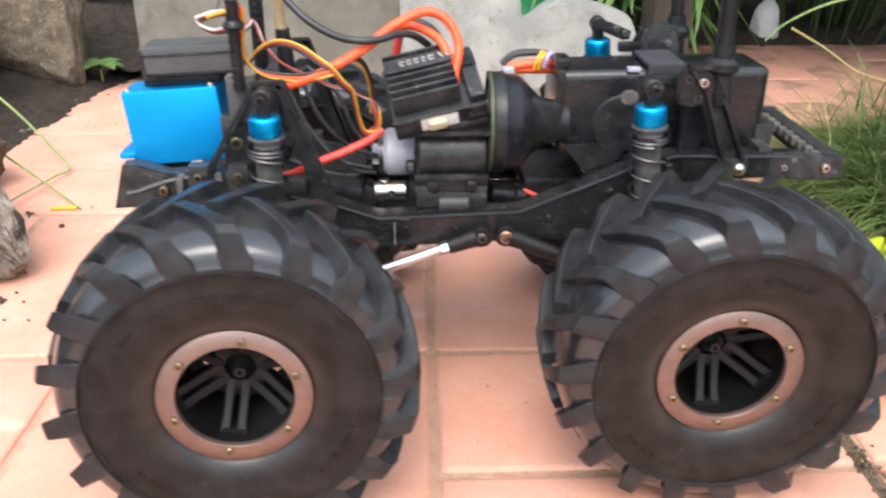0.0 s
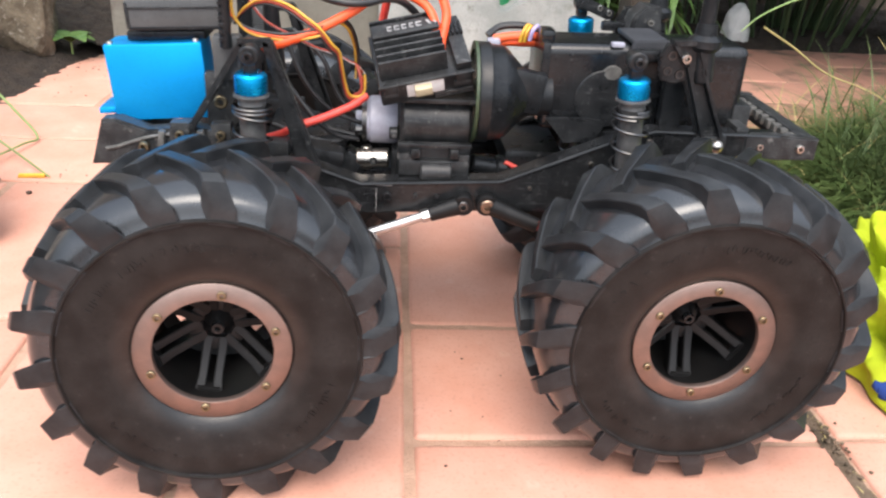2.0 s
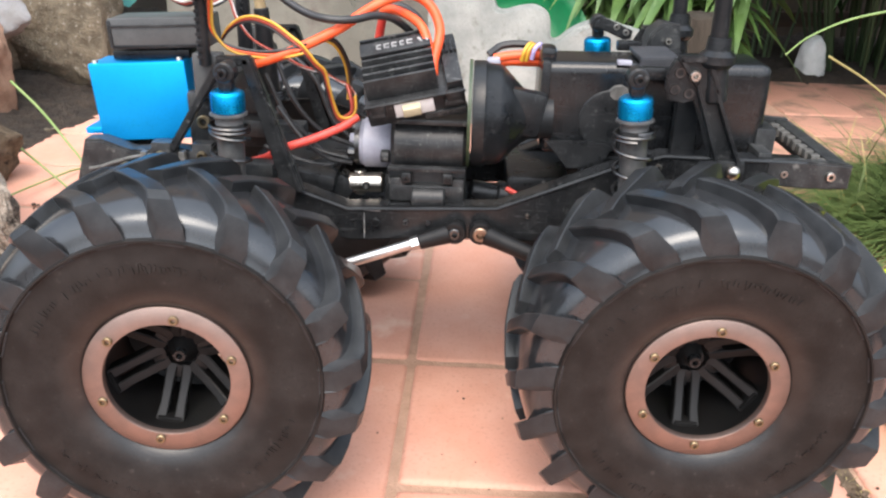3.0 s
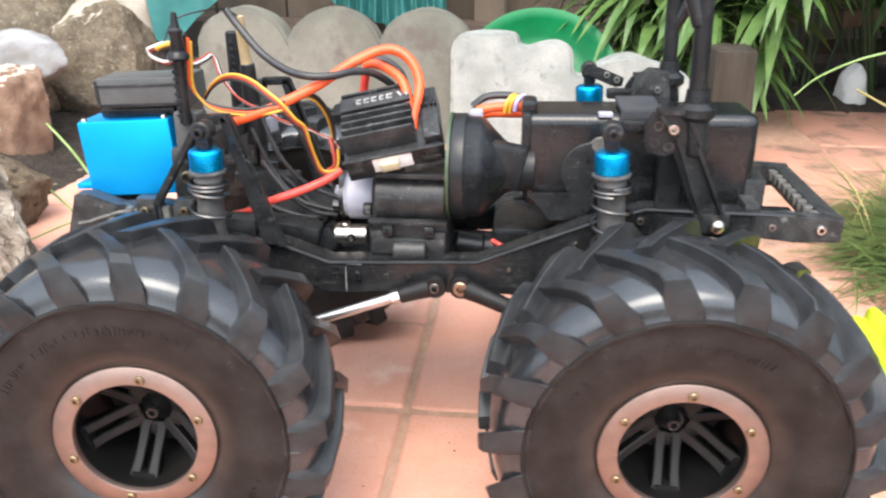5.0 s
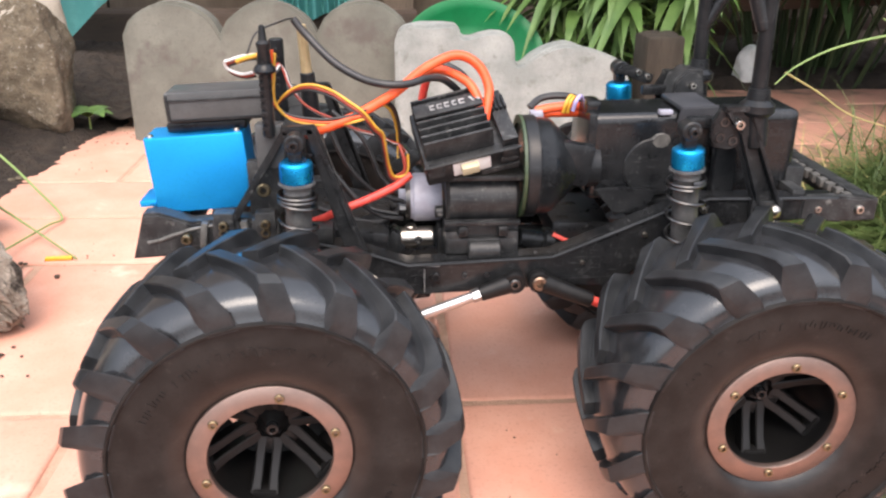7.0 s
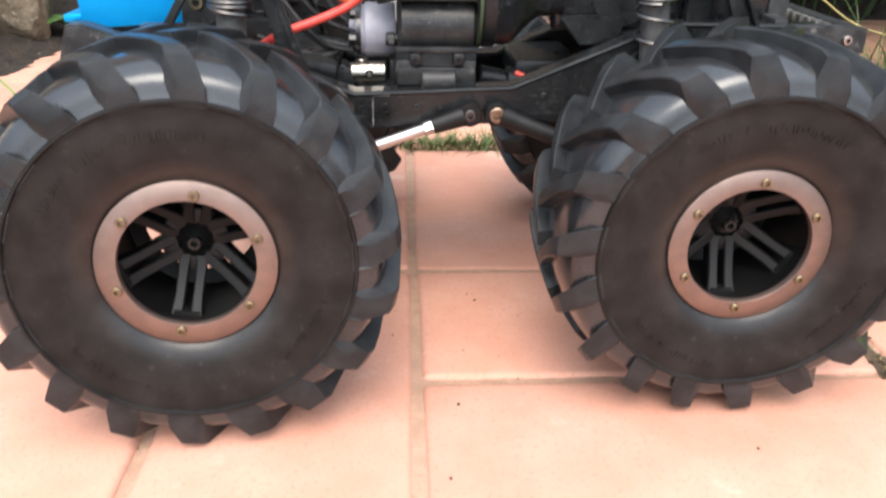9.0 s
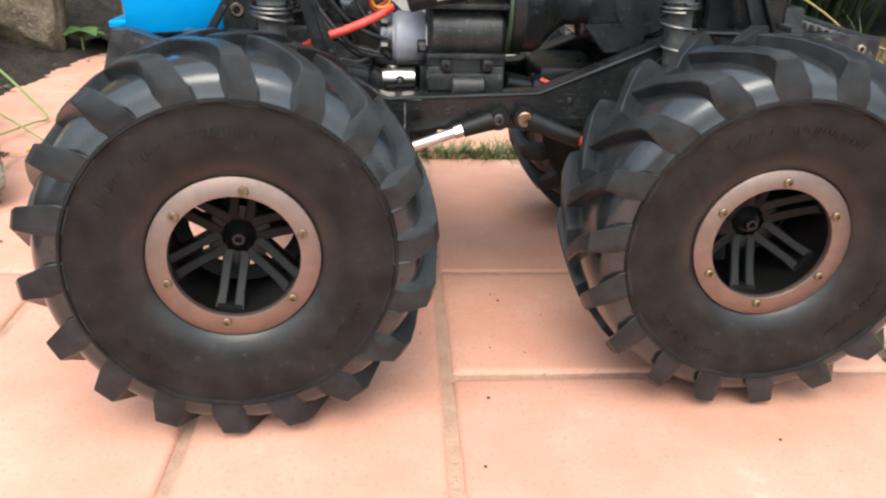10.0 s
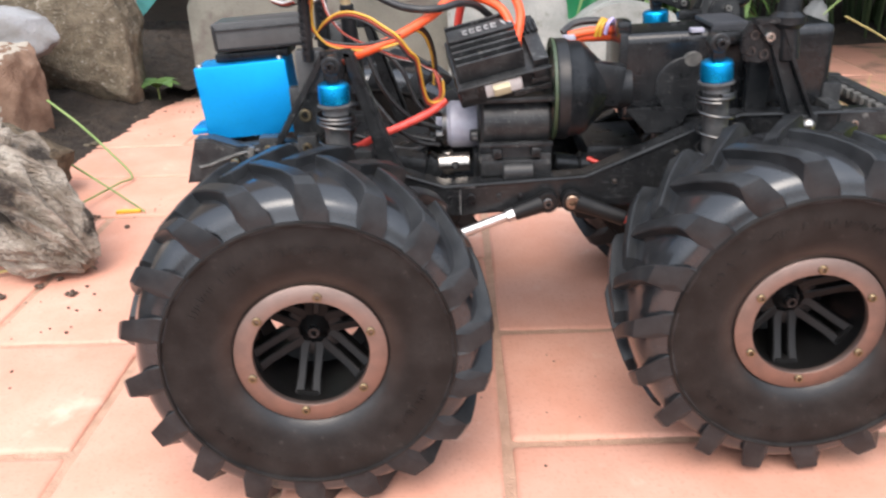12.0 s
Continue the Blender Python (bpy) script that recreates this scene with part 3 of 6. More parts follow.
box(bm, (0.085, 0.074, 0.003), at(-0.012, 0, 0.0955), 0.001)
part("skid_plate", bm, M["plastic"], truck)


def link(a, b, ra, name, material, label, collar=True):
    bm = B()
    a, b = Vector(a), Vector(b)
    rod(bm, a, b, ra, seg=14)
    if collar:
        d = (b - a).normalized()
        rod(bm, b - d * 0.004, b + d * 0.0005, ra * 1.3, seg=6)
    return part(name, bm, material, truck, label)


def rod_end(eye, to, r_eye, label):
    bm = B()
    eye, to = Vector(eye), Vector(to)
    lathe(bm, [(r_eye * 0.45, -0.003), (r_eye * 0.9, -0.003), (r_eye, -0.002), (r_eye, 0.002), (r_eye * 0.9, 0.003), (r_eye * 0.45, 0.003)], Matrix.Translation(eye), 20, closed=True)
    d = (to - eye).normalized()
    rod(bm, eye + d * r_eye * 0.4, eye + d * r_eye * 1.9, 0.0046, 0.0040, seg=12)
    rod(bm, eye + d * r_eye * 1.7, to, 0.0040, 0.0036, seg=12)
    return part("rod_end", bm, M["rimblack"], truck, label)


rod_end((0.0022, -0.0455, 0.1012), (-0.0135, -0.0470, 0.0962), 0.0052, "black plastic rod end")
link((-0.0700, -0.0530, 0.0775), (-0.0135, -0.0470, 0.0962), 0.0024, "link_tube", M["alloy"], "polished silver link tube")
rod_end((0.0135, -0.0455, 0.1014), (0.0380, -0.0490, 0.0925), 0.0052, "black plastic rod end")
link((0.0370, -0.0488, 0.0930), (0.0450, -0.0500, 0.0900), 0.0022, "link_joint", M["red"], "red anodised link end", False)
link((0.0450, -0.0500, 0.0900), (0.0900, -0.0540, 0.0730), 0.0028, "link_tube", M["plastic"], "black link tube", False)
for s, x0, x1 in ((1, 0.0022, -0.085), (1, 0.0135, 0.090)):
    link((x1, 0.050, 0.075), (x0, 0.045, 0.1010), 0.0030, "link_tube", M["plastic"], "black link tube", False)
link((-0.090, -0.010, 0.094), (-0.060, -0.020, 0.1120), 0.0028, "upper_link", M["plastic"], "black upper link", False)
link((0.090, -0.012, 0.094), (0.045, -0.022, 0.1130), 0.0028, "upper_link", M["plastic"], "black upper link", False)

# driveshafts
bm = B()
rod(bm, (-0.0490, -0.0140, 0.1112), (-0.0330, -0.0140, 0.1118), 0.0048, seg=16)
rod(bm, (-0.0440, -0.0140, 0.1060), (-0.0440, -0.0140, 0.1175), 0.0028, seg=12)
uj = part("shaft_joint", bm, M["steel"], truck, "bright steel universal joint")
screw("joint_pin", uj, (-0.0405, -0.0186, 0.1116), 0.0019, material=M["railmetal"])
bm = B()
rod(bm, (-0.0900, 0.0100, 0.0800), (-0.0490, -0.0140, 0.1110), 0.0048, seg=14)
box(bm, (0.010, 0.012, 0.012), at(-0.0520, -0.0125, 0.1090, 0, 35, 0), 0.002)
part("drive_shaft", bm, M["plastic"], truck)
bm = B()
rod(bm, (0.0080, -0.0140, 0.1100), (0.0350, -0.0100, 0.1040), 0.0050, seg=14)
rod(bm, (0.0200, -0.0120, 0.1075), (0.0260, -0.0115, 0.1062), 0.0068, seg=14)
rod(bm, (0.0350, -0.0100, 0.1040), (0.0900, 0.0100, 0.0800), 0.0042, seg=14)
part("drive_shaft", bm, M["plastic"], truck)

# front nose and rear bumper
NOSE = [(-0.1665, 0.1150), (-0.1600, 0.1358), (-0.1530, 0.1362), (-0.1400, 0.1318), (-0.1200, 0.1335), (-0.1050, 0.1320), (-0.0920, 0.1230), (-0.0920, 0.1120), (-0.1200, 0.1120), (-0.1400, 0.1165)]
bm = B()
prism(bm, NOSE, -0.0430, -0.0330, 0.0012)
prism(bm, NOSE, 0.0330, 0.0430, 0.0012)
box(bm, (0.020, 0.068, 0.012), at(-0.1530, 0, 0.1250), 0.002)
box(bm, (0.012, 0.005, 0.014), at(-0.1245, -0.0425, 0.1270, 0, 0, 0), 0.001)
box(bm, (0.012, 0.005, 0.014), at(-0.1075, -0.0425, 0.1265, 0, 0, 0), 0.001)
nose = part("front_mount", bm, M["dusty"], truck, "dusty black plastic front mount")
# paler strip on the ledge stands in for the sky's highlight
bm = B()
wire(bm, [(-0.1590, -0.0434, 0.1230), (-0.1540, -0.0434, 0.1240), (-0.1480, -0.0434, 0.1262), (-0.1390, -0.0434, 0.1290), (-0.1300, -0.0434, 0.1305)], 0.0008, 8)
box(bm, (0.0030, 0.0040, 0.0120), at(-0.1345, -0.0432, 0.1262, 0, 8, 0), 0.0008)
box(bm, (0.0030, 0.0040, 0.0120), at(-0.1165, -0.0432, 0.1268, 0, -6, 0), 0.0008)
part("ledge", bm, M["glue"], nose, "dusty ledge of the mount, grey for its highlight")
for x, z in ((-0.1418, 0.1250), (-0.1255, 0.1276), (-0.1076, 0.1275)):
    screw("mount_screw", nose, (x, -0.0453, z), 0.0023, material=M["brass"])

bm = B()
for y in (-0.0390, 0.0390):
    prism(bm, [(0.1330, 0.1278), (0.1330, 0.1378), (0.1480, 0.1384), (0.1690, 0.1372), (0.1690, 0.1268), (0.1500, 0.1262)], y - 0.003, y + 0.003, 0.0008)
box(bm, (0.0075, 0.0715, 0.0100), at(0.1655, 0, 0.1320), 0.0012)
box(bm, (0.006, 0.0715, 0.006), at(0.1340, 0, 0.1370), 0.001)
box(bm, (0.0090, 0.0160, 0.0190), at(0.1375, -0.0150, 0.1375), 0.0016)
rear = part("rear_bumper", bm, M["dusty"], truck, "dusty black plastic rear bumper frame")
for k in range(9):
    bm = B()
    box(bm, (0.0044, 0.0046, 0.0046), at(0.1604, -0.030 + 0.0075 * k, 0.1340), 0.0006)
    part("tooth", bm, M["glue"], rear, "dusty grey tooth")
screw("bumper_screw", rear, (0.1600, -0.0425, 0.1325), 0.0020, material=M["steel"])


# ---- truck: shocks and towers ----
def shock(x, y, z0, z1, lean, cap="bluecap", colour="bright blue anodised"):
    """A coil shock from its lower eye at z0 to its upper eye at z1."""
    d = Vector((lean, 0, z1 - z0))
    m = Matrix.Translation((x, y, z1)) @ (-d).to_track_quat("Y", "Z").to_matrix().to_4x4()
    n = d.length
    bm = B()
    lathe(bm, [(0, 0.0160), (0.0060, 0.0160), (0.0076, 0.0166), (0.0077, 0.0174), (0.0060, 0.0178), (0.0058, 0.0186), (0.0058, 0.0204), (0.0060, 0.0208), (0.0056, 0.0214), (0.0055, 0.030), (0.0055, 0.050), (0.0044, 0.051), (0.0020, 0.052), (0.0020, n - 0.012), (0.0060, n - 0.011), (0.0060, n - 0.008), (0.0035, n - 0.006), (0.0035, n), (0, n)], m, 24)
    s = part("shock_absorber", bm, M["shockbody"], truck, "grey-black shock body with %s cap" % colour.split()[1])
    bm = B()
    turns, r = 5.9, 0.0078
    pts = [m @ Vector((r * math.cos(a), 0.0215 + (n - 0.034) * a / (2 * math.pi * turns), r * math.sin(a))) for a in (2 * math.pi * turns * k / 150 for k in range(151))]
    wire(bm, pts, 0.00075, 6, 1)
    pts = [m @ Vector((r * math.cos(a), 0.0212 + 0.0017 * a / (2 * math.pi), r * math.sin(a))) for a in (2 * math.pi * 2 * k / 48 for k in range(49))]
    wire(bm, pts, 0.00075, 6, 1)
    part("spring", bm, M["darksteel"], s, "thin black coil spring")
    bm = B()
    lathe(bm, [(0, 0.0074), (0.0055, 0.0074), (0.0066, 0.0082), (0.0069, 0.0090), (0.0069, 0.0158), (0.0065, 0.0163), (0, 0.0163)], m, 28)
    part("cap", bm, M[cap], s, colour + " cap")
    bm = B()
    box(bm, (0.0070, 0.0060, 0.0085), m @ at(0, 0.0035, 0, 90, 0, 0), 0.0022)
    rod(bm, (x, y - 0.0040, z1), (x, y + 0.0040, z1), 0.0042, seg=18)
    part("eye", bm, M["plastic"], s)
    screw("pivot_screw", s, (x, y - 0.0050, z1), 0.0022, material=M["railmetal"])
    return s


shock(-0.0915, -0.0545, 0.0850, 0.1700, 0.001)
shock(0.0722, -0.0525, 0.0850, 0.1732, -0.006)
shock(-0.1020, 0.0545, 0.0850, 0.1600, 0.001, "label", "dusty grey metal")
shock(0.0695, 0.0500, 0.0850, 0.1800, -0.006)

# front towers: a slim open A-frame before a screwed block
def bar(bm, a, b, width, y0, y1):
    """A straight flat rib between two points of the x-z plane."""
    d = Vector((b[0] - a[0], b[1] - a[1]))
    n = Vector((-d.y, d.x)).normalized() * width / 2
    prism(bm, [(a[0] + n.x, a[1] + n.y), (b[0] + n.x, b[1] + n.y), (b[0] - n.x, b[1] - n.y), (a[0] - n.x, a[1] - n.y)], y0, y1, width * 0.16)


for y, s in ((-0.0440, 1), (0.0440, -1)):
    lo, hi = sorted((y - s * 0.0020, y + s * 0.0022))
    bm = B()
    bar(bm, (-0.0980, 0.1722), (-0.0840, 0.1728), 0.0040, lo, hi)
    bar(bm, (-0.0962, 0.1725), (-0.1208, 0.1335), 0.0032, lo, hi)
    prism(bm, [(-0.0884, 0.1738), (-0.0832, 0.1740), (-0.0640, 0.1172), (-0.0735, 0.1172)], lo, hi, 0.0008)
    bar(bm, (-0.0845, 0.1735), (-0.0655, 0.1172), 0.0016, min(lo, lo - s * 0.0012), max(hi, hi - s * 0.0012))
    t = part("front_tower", bm, M["plastic"], truck, "slim black A-frame shock tower")
    for name, size, dx, dy, dz in (("block", (0.0120, 0.008, 0.0190), -0.1035, 0.006, 0.1648), ("backplate", (0.0150, 0.006, 0.0260), -0.1075, 0.010, 0.1440), ("foot", (0.034, 0.010, 0.008), -0.0960, 0.010, 0.1225),
                                   ("bracket", (0.0090, 0.007, 0.0120), -0.1250, 0.001, 0.1310), ("bracket", (0.0090, 0.007, 0.0120), -0.1073, 0.001, 0.1310), ("web", (0.0030, 0.008, 0.0200), -0.0975, 0.009, 0.1400)):
        bm = B()
        box(bm, size, at(dx, y + s * dy, dz), 0.0012)
        part(name, bm, M["smoke" if name == "block" else "dusty"], t)
    if s > 0:
        for x, z, r, dy in ((-0.1043, 0.1712, 0.0017, 0.002), (-0.1083, 0.1443, 0.0030, 0.007), (-0.1252, 0.1314, 0.0021, -0.0025), (-0.1073, 0.1318, 0.0021, -0.0025)):
            screw("tower_screw", t, (x, y + dy - 0.0003, z), r, material=M["brass"])
bm = B()
box(bm, (0.010, 0.076, 0.010), at(-0.0985, 0, 0.1600), 0.002)
part("tower_brace", bm, M["dusty"], truck)

# rear towers: drilled plate, ribbed leg and post socket
for y, s in ((-0.0410, 1), (0.0380, -1)):
    out, mid, back_y = y - s * 0.0042, y - s * 0.0015, y + s * 0.0015
    lo, hi = sorted((mid, back_y))
    r0, r1 = sorted((out, back_y))
    bm = B()
    prism(bm, [(0.0860, 0.1740), (0.0890, 0.1792), (0.1080, 0.1797), (0.1075, 0.1690), (0.1000, 0.1655), (0.0985, 0.1625), (0.0940, 0.1612), (0.0880, 0.1625), (0.0860, 0.1670)], lo, hi, 0.0006)
    prism(bm, [(0.0950, 0.1690), (0.1066, 0.1690), (0.1100, 0.1570), (0.1216, 0.1352), (0.1100, 0.1340), (0.1014, 0.1560)], lo + 0.0005, hi - 0.0005, 0.0006)
    t = part("rear_tower", bm, M["plastic"], truck, "black drilled rear shock tower")
    for a, b, w in (((0.0900, 0.1795), (0.1085, 0.1800), 0.0026), ((0.0984, 0.1700), (0.1118, 0.1360), 0.0014), ((0.1056, 0.1690), (0.1204, 0.1370), 0.0016), ((0.1020, 0.1795), (0.1076, 0.1660), 0.0020), ((0.0978, 0.1700), (0.0905, 0.1795), 0.0016)):
        bm = B()
        bar(bm, a, b, w, r0, r1)
        part("rib", bm, M["plastic"], t)
    bm = B()
    box(bm, (0.0150, 0.0060, 0.0090), at(0.1160, y, 0.1335), 0.0014)
    part("foot", bm, M["plastic"], t)
    bm = B()
    box(bm, (0.016, 0.005, 0.005), at(0.0850, y + s * 0.006, 0.1720), 0.0012)
    part("arm", bm, M["plastic"], t)
    bm = B()
    box(bm, (0.010, 0.006, 0.040), at(0.1000, y + s * 0.014, 0.1540), 0.0012)
    part("upright", bm, M["plastic"], t)
    screw("tower_screw", t, (0.0966, out if s > 0 else out, 0.1732), 0.0022, axis=(0, -s, 0), material=M["steel"])
    for x, z in ((0.0912, 0.1738), (0.0900, 0.1668), (0.0958, 0.1655)):
        bm = B()
        lathe(bm, [(0.0013, -0.0006), (0.0021, -0.0006), (0.0023, 0.0000), (0.0023, 0.0008), (0.0013, 0.0008)], at(x, mid, z) if s > 0 else at(x, mid, z, 0, 0, 180), 16, closed=True)
        part("eyelet", bm, M["darksteel"], t, "worn eyelet")
    bm = B()
    bmesh.ops.create_uvsphere(bm, u_segments=16, v_segments=10, radius=0.0030, matrix=at(0.1180, y - s * 0.0055, 0.1338))
    part("ball_stud", bm, M["steel"], t, "bright steel ball stud")
bm = B()
box(bm, (0.012, 0.074, 0.008), at(0.0990, 0, 0.1690), 0.002)
part("tower_brace", bm, M["plastic"], truck)

# rear hoop: two posts with flanged feet and braces
for y, tx, branch in ((-0.0400, 0.1025, ((0.1035, -0.040, 0.212), (0.092, -0.036, 0.245))), (0.0310, 0.1030, ((0.1050, 0.031, 0.203), (0.120, 0.029, 0.232)))):
    bm = B()
    rod(bm, (0.1055, y, 0.172), (tx, y, 0.285), 0.0035, 0.0032, seg=16)
    lathe(bm, [(0, 0.0), (0.0056, 0.0), (0.0074, 0.002), (0.0074, 0.005), (0.0050, 0.007), (0.0045, 0.012), (0, 0.012)], at(0.1055, y, 0.176, 90, 0, 0), 20)
    rod(bm, (0.1075, y, 0.162), (0.1055, y, 0.179), 0.0048, seg=18)
    rod(bm, branch[0], branch[1], 0.0034, seg=12)
    part("hoop_post", bm, M["matte"], truck, "black body post")

# ---- truck: steering servo, receiver box, masts ----
bm = B()
box(bm, (0.0425, 0.0200, 0.0342), at(-0.1358, -0.0240, 0.1512, 0, -4, 0), 0.0014)
servo = part("steering_servo", bm, M["blue"], truck, "bright blue metal steering servo")
bm = B()
box(bm, (0.0075, 0.0180, 0.0030), at(-0.1600, -0.0235, 0.1370, 0, -4, 0), 0.0008)
part("mount_tab", bm, M["blue"], servo)
for x, z in ((-0.1555, 0.1660), (-0.1185, 0.1688)):
    screw("servo_screw", servo, (x, -0.0315, z + 0.0004), 0.0014, axis=(0, 0, 1), material=M["steel"])
bm = B()
box(bm, (0.034, 0.020, 0.004), at(-0.1320, -0.0180, 0.1705, 0, -3, 0), 0.001)
part("servo_base", bm, M["matte"], servo, "black servo base plate")
bm = B()
box(bm, (0.0420, 0.0200, 0.0128), at(-0.1258, -0.0240, 0.1806, 0, -3, 0), 0.0010)
receiver = part("receiver_box", bm, M["smoke"], truck, "smoky grey plastic receiver box")
bm = B()
box(bm, (0.0400, 0.0206, 0.0016), at(-0.1256, -0.0240, 0.1752, 0, -3, 0), 0.0004)
part("base", bm, M["matte"], receiver, "black base of the box")
bm = B()
box(bm, (0.0416, 0.0010, 0.0010), at(-0.1258, -0.0342, 0.1838, 0, -3, 0), 0.0003)
box(bm, (0.0014, 0.0010, 0.0110), at(-0.1460, -0.0342, 0.1796, 0, -3, 0), 0.0003)
part("seam", bm, M["dusty"], receiver)

bm = B()
rod(bm, (-0.1030, -0.0440, 0.1700), (-0.1025, -0.0450, 0.1975), 0.0025, seg=16)
lathe(bm, [(0, 0.0), (0.0040, 0.0), (0.0046, 0.0010), (0.0042, 0.0024), (0.0030, 0.0036), (0.0024, 0.0100), (0.0029, 0.0108), (0.0029, 0.0118), (0.0018, 0.0128), (0.0011, 0.0185), (0, 0.0190)], at(-0.1025, -0.0450, 0.1965, 90, 0, 0), 20)
for k in range(8):
    box(bm, (0.0022, 0.0012, 0.0014), at(-0.1038, -0.0468, 0.174 + 0.0030 * k))
part("body_post", bm, M["matte"], truck, "black front body post with pointed tip")
bm = B()
rod(bm, (-0.1080, 0.0330, 0.150), (-0.1080, 0.0330, 0.1985), 0.0036, seg=16)
for k in range(6):
    rod(bm, (-0.1080, 0.0285, 0.176 + 0.0035 * k), (-0.1080, 0.0310, 0.176 + 0.0035 * k), 0.0010, seg=8)
part("body_post", bm, M["matte"], truck, "black front body post")
bm = B()
rod(bm, (-0.0905, 0.0010, 0.1860), (-0.0918, -0.0010, 0.2095), 0.0026, 0.0022, seg=12)
tube_ob = part("antenna_tube", bm, M["tube"], truck, "tan plastic antenna tube")
bm = B()
rod(bm, (-0.0890, 0.0020, 0.1500), (-0.0904, 0.0010, 0.1880), 0.0052, 0.0034, seg=14)
part("tube_socket", bm, M["matte"], tube_ob, "black tube socket")
bm = B()
wire(bm, [(-0.0918, -0.001, 0.2090), (-0.0940, -0.012, 0.2135), (-0.0985, -0.030, 0.2140), (-0.1060, -0.038, 0.2110), (-0.1100, -0.040, 0.2030)], 0.0004, 6)
part("aerial_wire", bm, M["wireblack"], tube_ob)

# ---- truck: speed controller ----
E = at(-0.0190, -0.0165, 0.1590, 27, -12, 5)
bm = B()
box(bm, (0.0430, 0.0370, 0.0112), E @ at(0, 0, 0.0019), 0.0012)
for sx in (-0.0165, 0.0170):
    box(bm, (0.0070, 0.0030, 0.0050), E @ at(sx, -0.0185, 0.0060), 0.0006)
box(bm, (0.0070, 0.0330, 0.0050), E @ at(0.0180, 0.0, 0.0090), 0.0006)
esc = part("speed_controller", bm, M["gearblack"], truck, "black electronic speed controller with finned heatsink")
bm = B()
box(bm, (0.0310, 0.0300, 0.0030), E @ at(-0.0045, 0.0010, 0.0085), 0.0005)
sink = part("heatsink", bm, M["dusty"], esc, "black finned aluminium heatsink")
for k in range(7):
    bm = B()
    box(bm, (0.0310, 0.0013, 0.0095), E @ at(-0.0045, -0.0136 + 0.0047 * k, 0.0130), 0.0004)
    part("fin", bm, M["dusty"], sink)
bm = B()
box(bm, (0.0310, 0.0085, 0.0016), E @ at(-0.0045, 0.0066, 0.0178), 0.0003)
part("name_plate", bm, M["dusty"], sink)
bm = B()
for k, w in enumerate((0.0020, 0.0024, 0.0022, 0.0018, 0.0026)):
    box(bm, (w, 0.0008, 0.0003), E @ at(-0.0115 + 0.0034 * k, 0.0078, 0.01875), 0.0)
    box(bm, (w * 0.9, 0.0007, 0.0003), E @ at(-0.0115 + 0.0034 * k, 0.0054, 0.01875), 0.0)
    box(bm, (0.0006, 0.0026, 0.0003), E @ at(-0.0115 + 0.0034 * k - w * 0.4, 0.0066, 0.01880), 0.0)
for k in range(2):
    box(bm, (0.0010, 0.0034, 0.0003), E @ at(0.0066 + 0.0026 * k, 0.0068, 0.01875, 0, 0, 25), 0.0)
part("lettering", bm, M["print"], sink, "pale printed bars")
bm = B()
box(bm, (0.0170, 0.0008, 0.0072), E @ at(-0.0008, -0.0190, 0.0036), 0.0002)
for sx, sw in ((-0.0170, 0.0070), (0.0165, 0.0080)):
    cl = B()
    box(cl, (sw, 0.0020, 0.0030), E @ at(sx, -0.0190, 0.0030), 0.0005)
    part("clip", cl, M["dusty"], esc)
cl = B()
box(cl, (0.0440, 0.0012, 0.0012), E @ at(0, -0.0192, 0.0080), 0.0003)
box(cl, (0.0180, 0.0014, 0.0030), E @ at(0.0120, -0.0190, -0.0022), 0.0004)
part("ledge", cl, M["dusty"], esc, "dusty ledge under the heatsink")
plate = part("switch_plate", bm, M["white"], esc, "white switch plate")
bm = B()
box(bm, (0.0078, 0.0040, 0.0042), E @ at(-0.0020, -0.0208, 0.0042), 0.0006)
part("switch_slider", bm, M["cream"], plate, "cream slider")
for k in range(4):
    bm = B()
    box(bm, (0.0012, 0.0085, 0.0030), E @ at(0.0150 + 0.0020 * k, 0.0070, 0.0118), 0.0003)
    part("wire_clip", bm, M["matte"], esc)

# ---- truck: motor, gearbox, gear cover ----
MX = at(-0.0290, -0.0060, 0.1290, 0, 0, 90) @ Matrix.Diagonal((0.70, 1, 0.66, 1))
bm = B()
lathe(bm, [(0, 0.0), (0.0165, 0.0), (0.0175, 0.001), (0.0175, 0.013), (0.0160, 0.014), (0.0155, 0.0165), (0.0060, 0.0170), (0.0060, 0.0205), (0, 0.0205)], MX, 32)
motor = part("motor", bm, M["label"], truck, "pale grey electric motor can")
bm = B()
for a in (40, 200, 280):
    v = Vector((math.cos(radians(a)) * 0.0125, 0.0165, math.sin(radians(a)) * 0.0125))
    rod(bm, MX @ v, MX @ (v + Vector((0, 0.004, 0))), 0.0022, seg=8)
lathe(bm, [(0.0120, 0.0150), (0.0168, 0.0150), (0.0168, 0.0172), (0.0120, 0.0172)], MX, 28, closed=True)
part("end_bell", bm, M["darksteel"], motor, "bright metal end bell with terminals")
bm = B()
rod(bm, (-0.0280, -0.0190, 0.1335), (0.0060, -0.0190, 0.1335), 0.0122, seg=28)
rod(bm, (-0.0290, -0.0240, 0.1280), (-0.0330, -0.0240, 0.1280), 0.0030, seg=12)
box(bm, (0.0350, 0.0340, 0.0220), at(-0.0115, -0.0130, 0.1130), 0.002)
box(bm, (0.0340, 0.0300, 0.0160), at(-0.0115, -0.0060, 0.1400), 0.003)
box(bm, (0.0340, 0.0050, 0.0080), at(-0.0115, -0.0310, 0.1140), 0.0015)
rod(bm, (-0.0180, -0.0330, 0.1120), (-0.0030, -0.0330, 0.1120), 0.0052, seg=16)
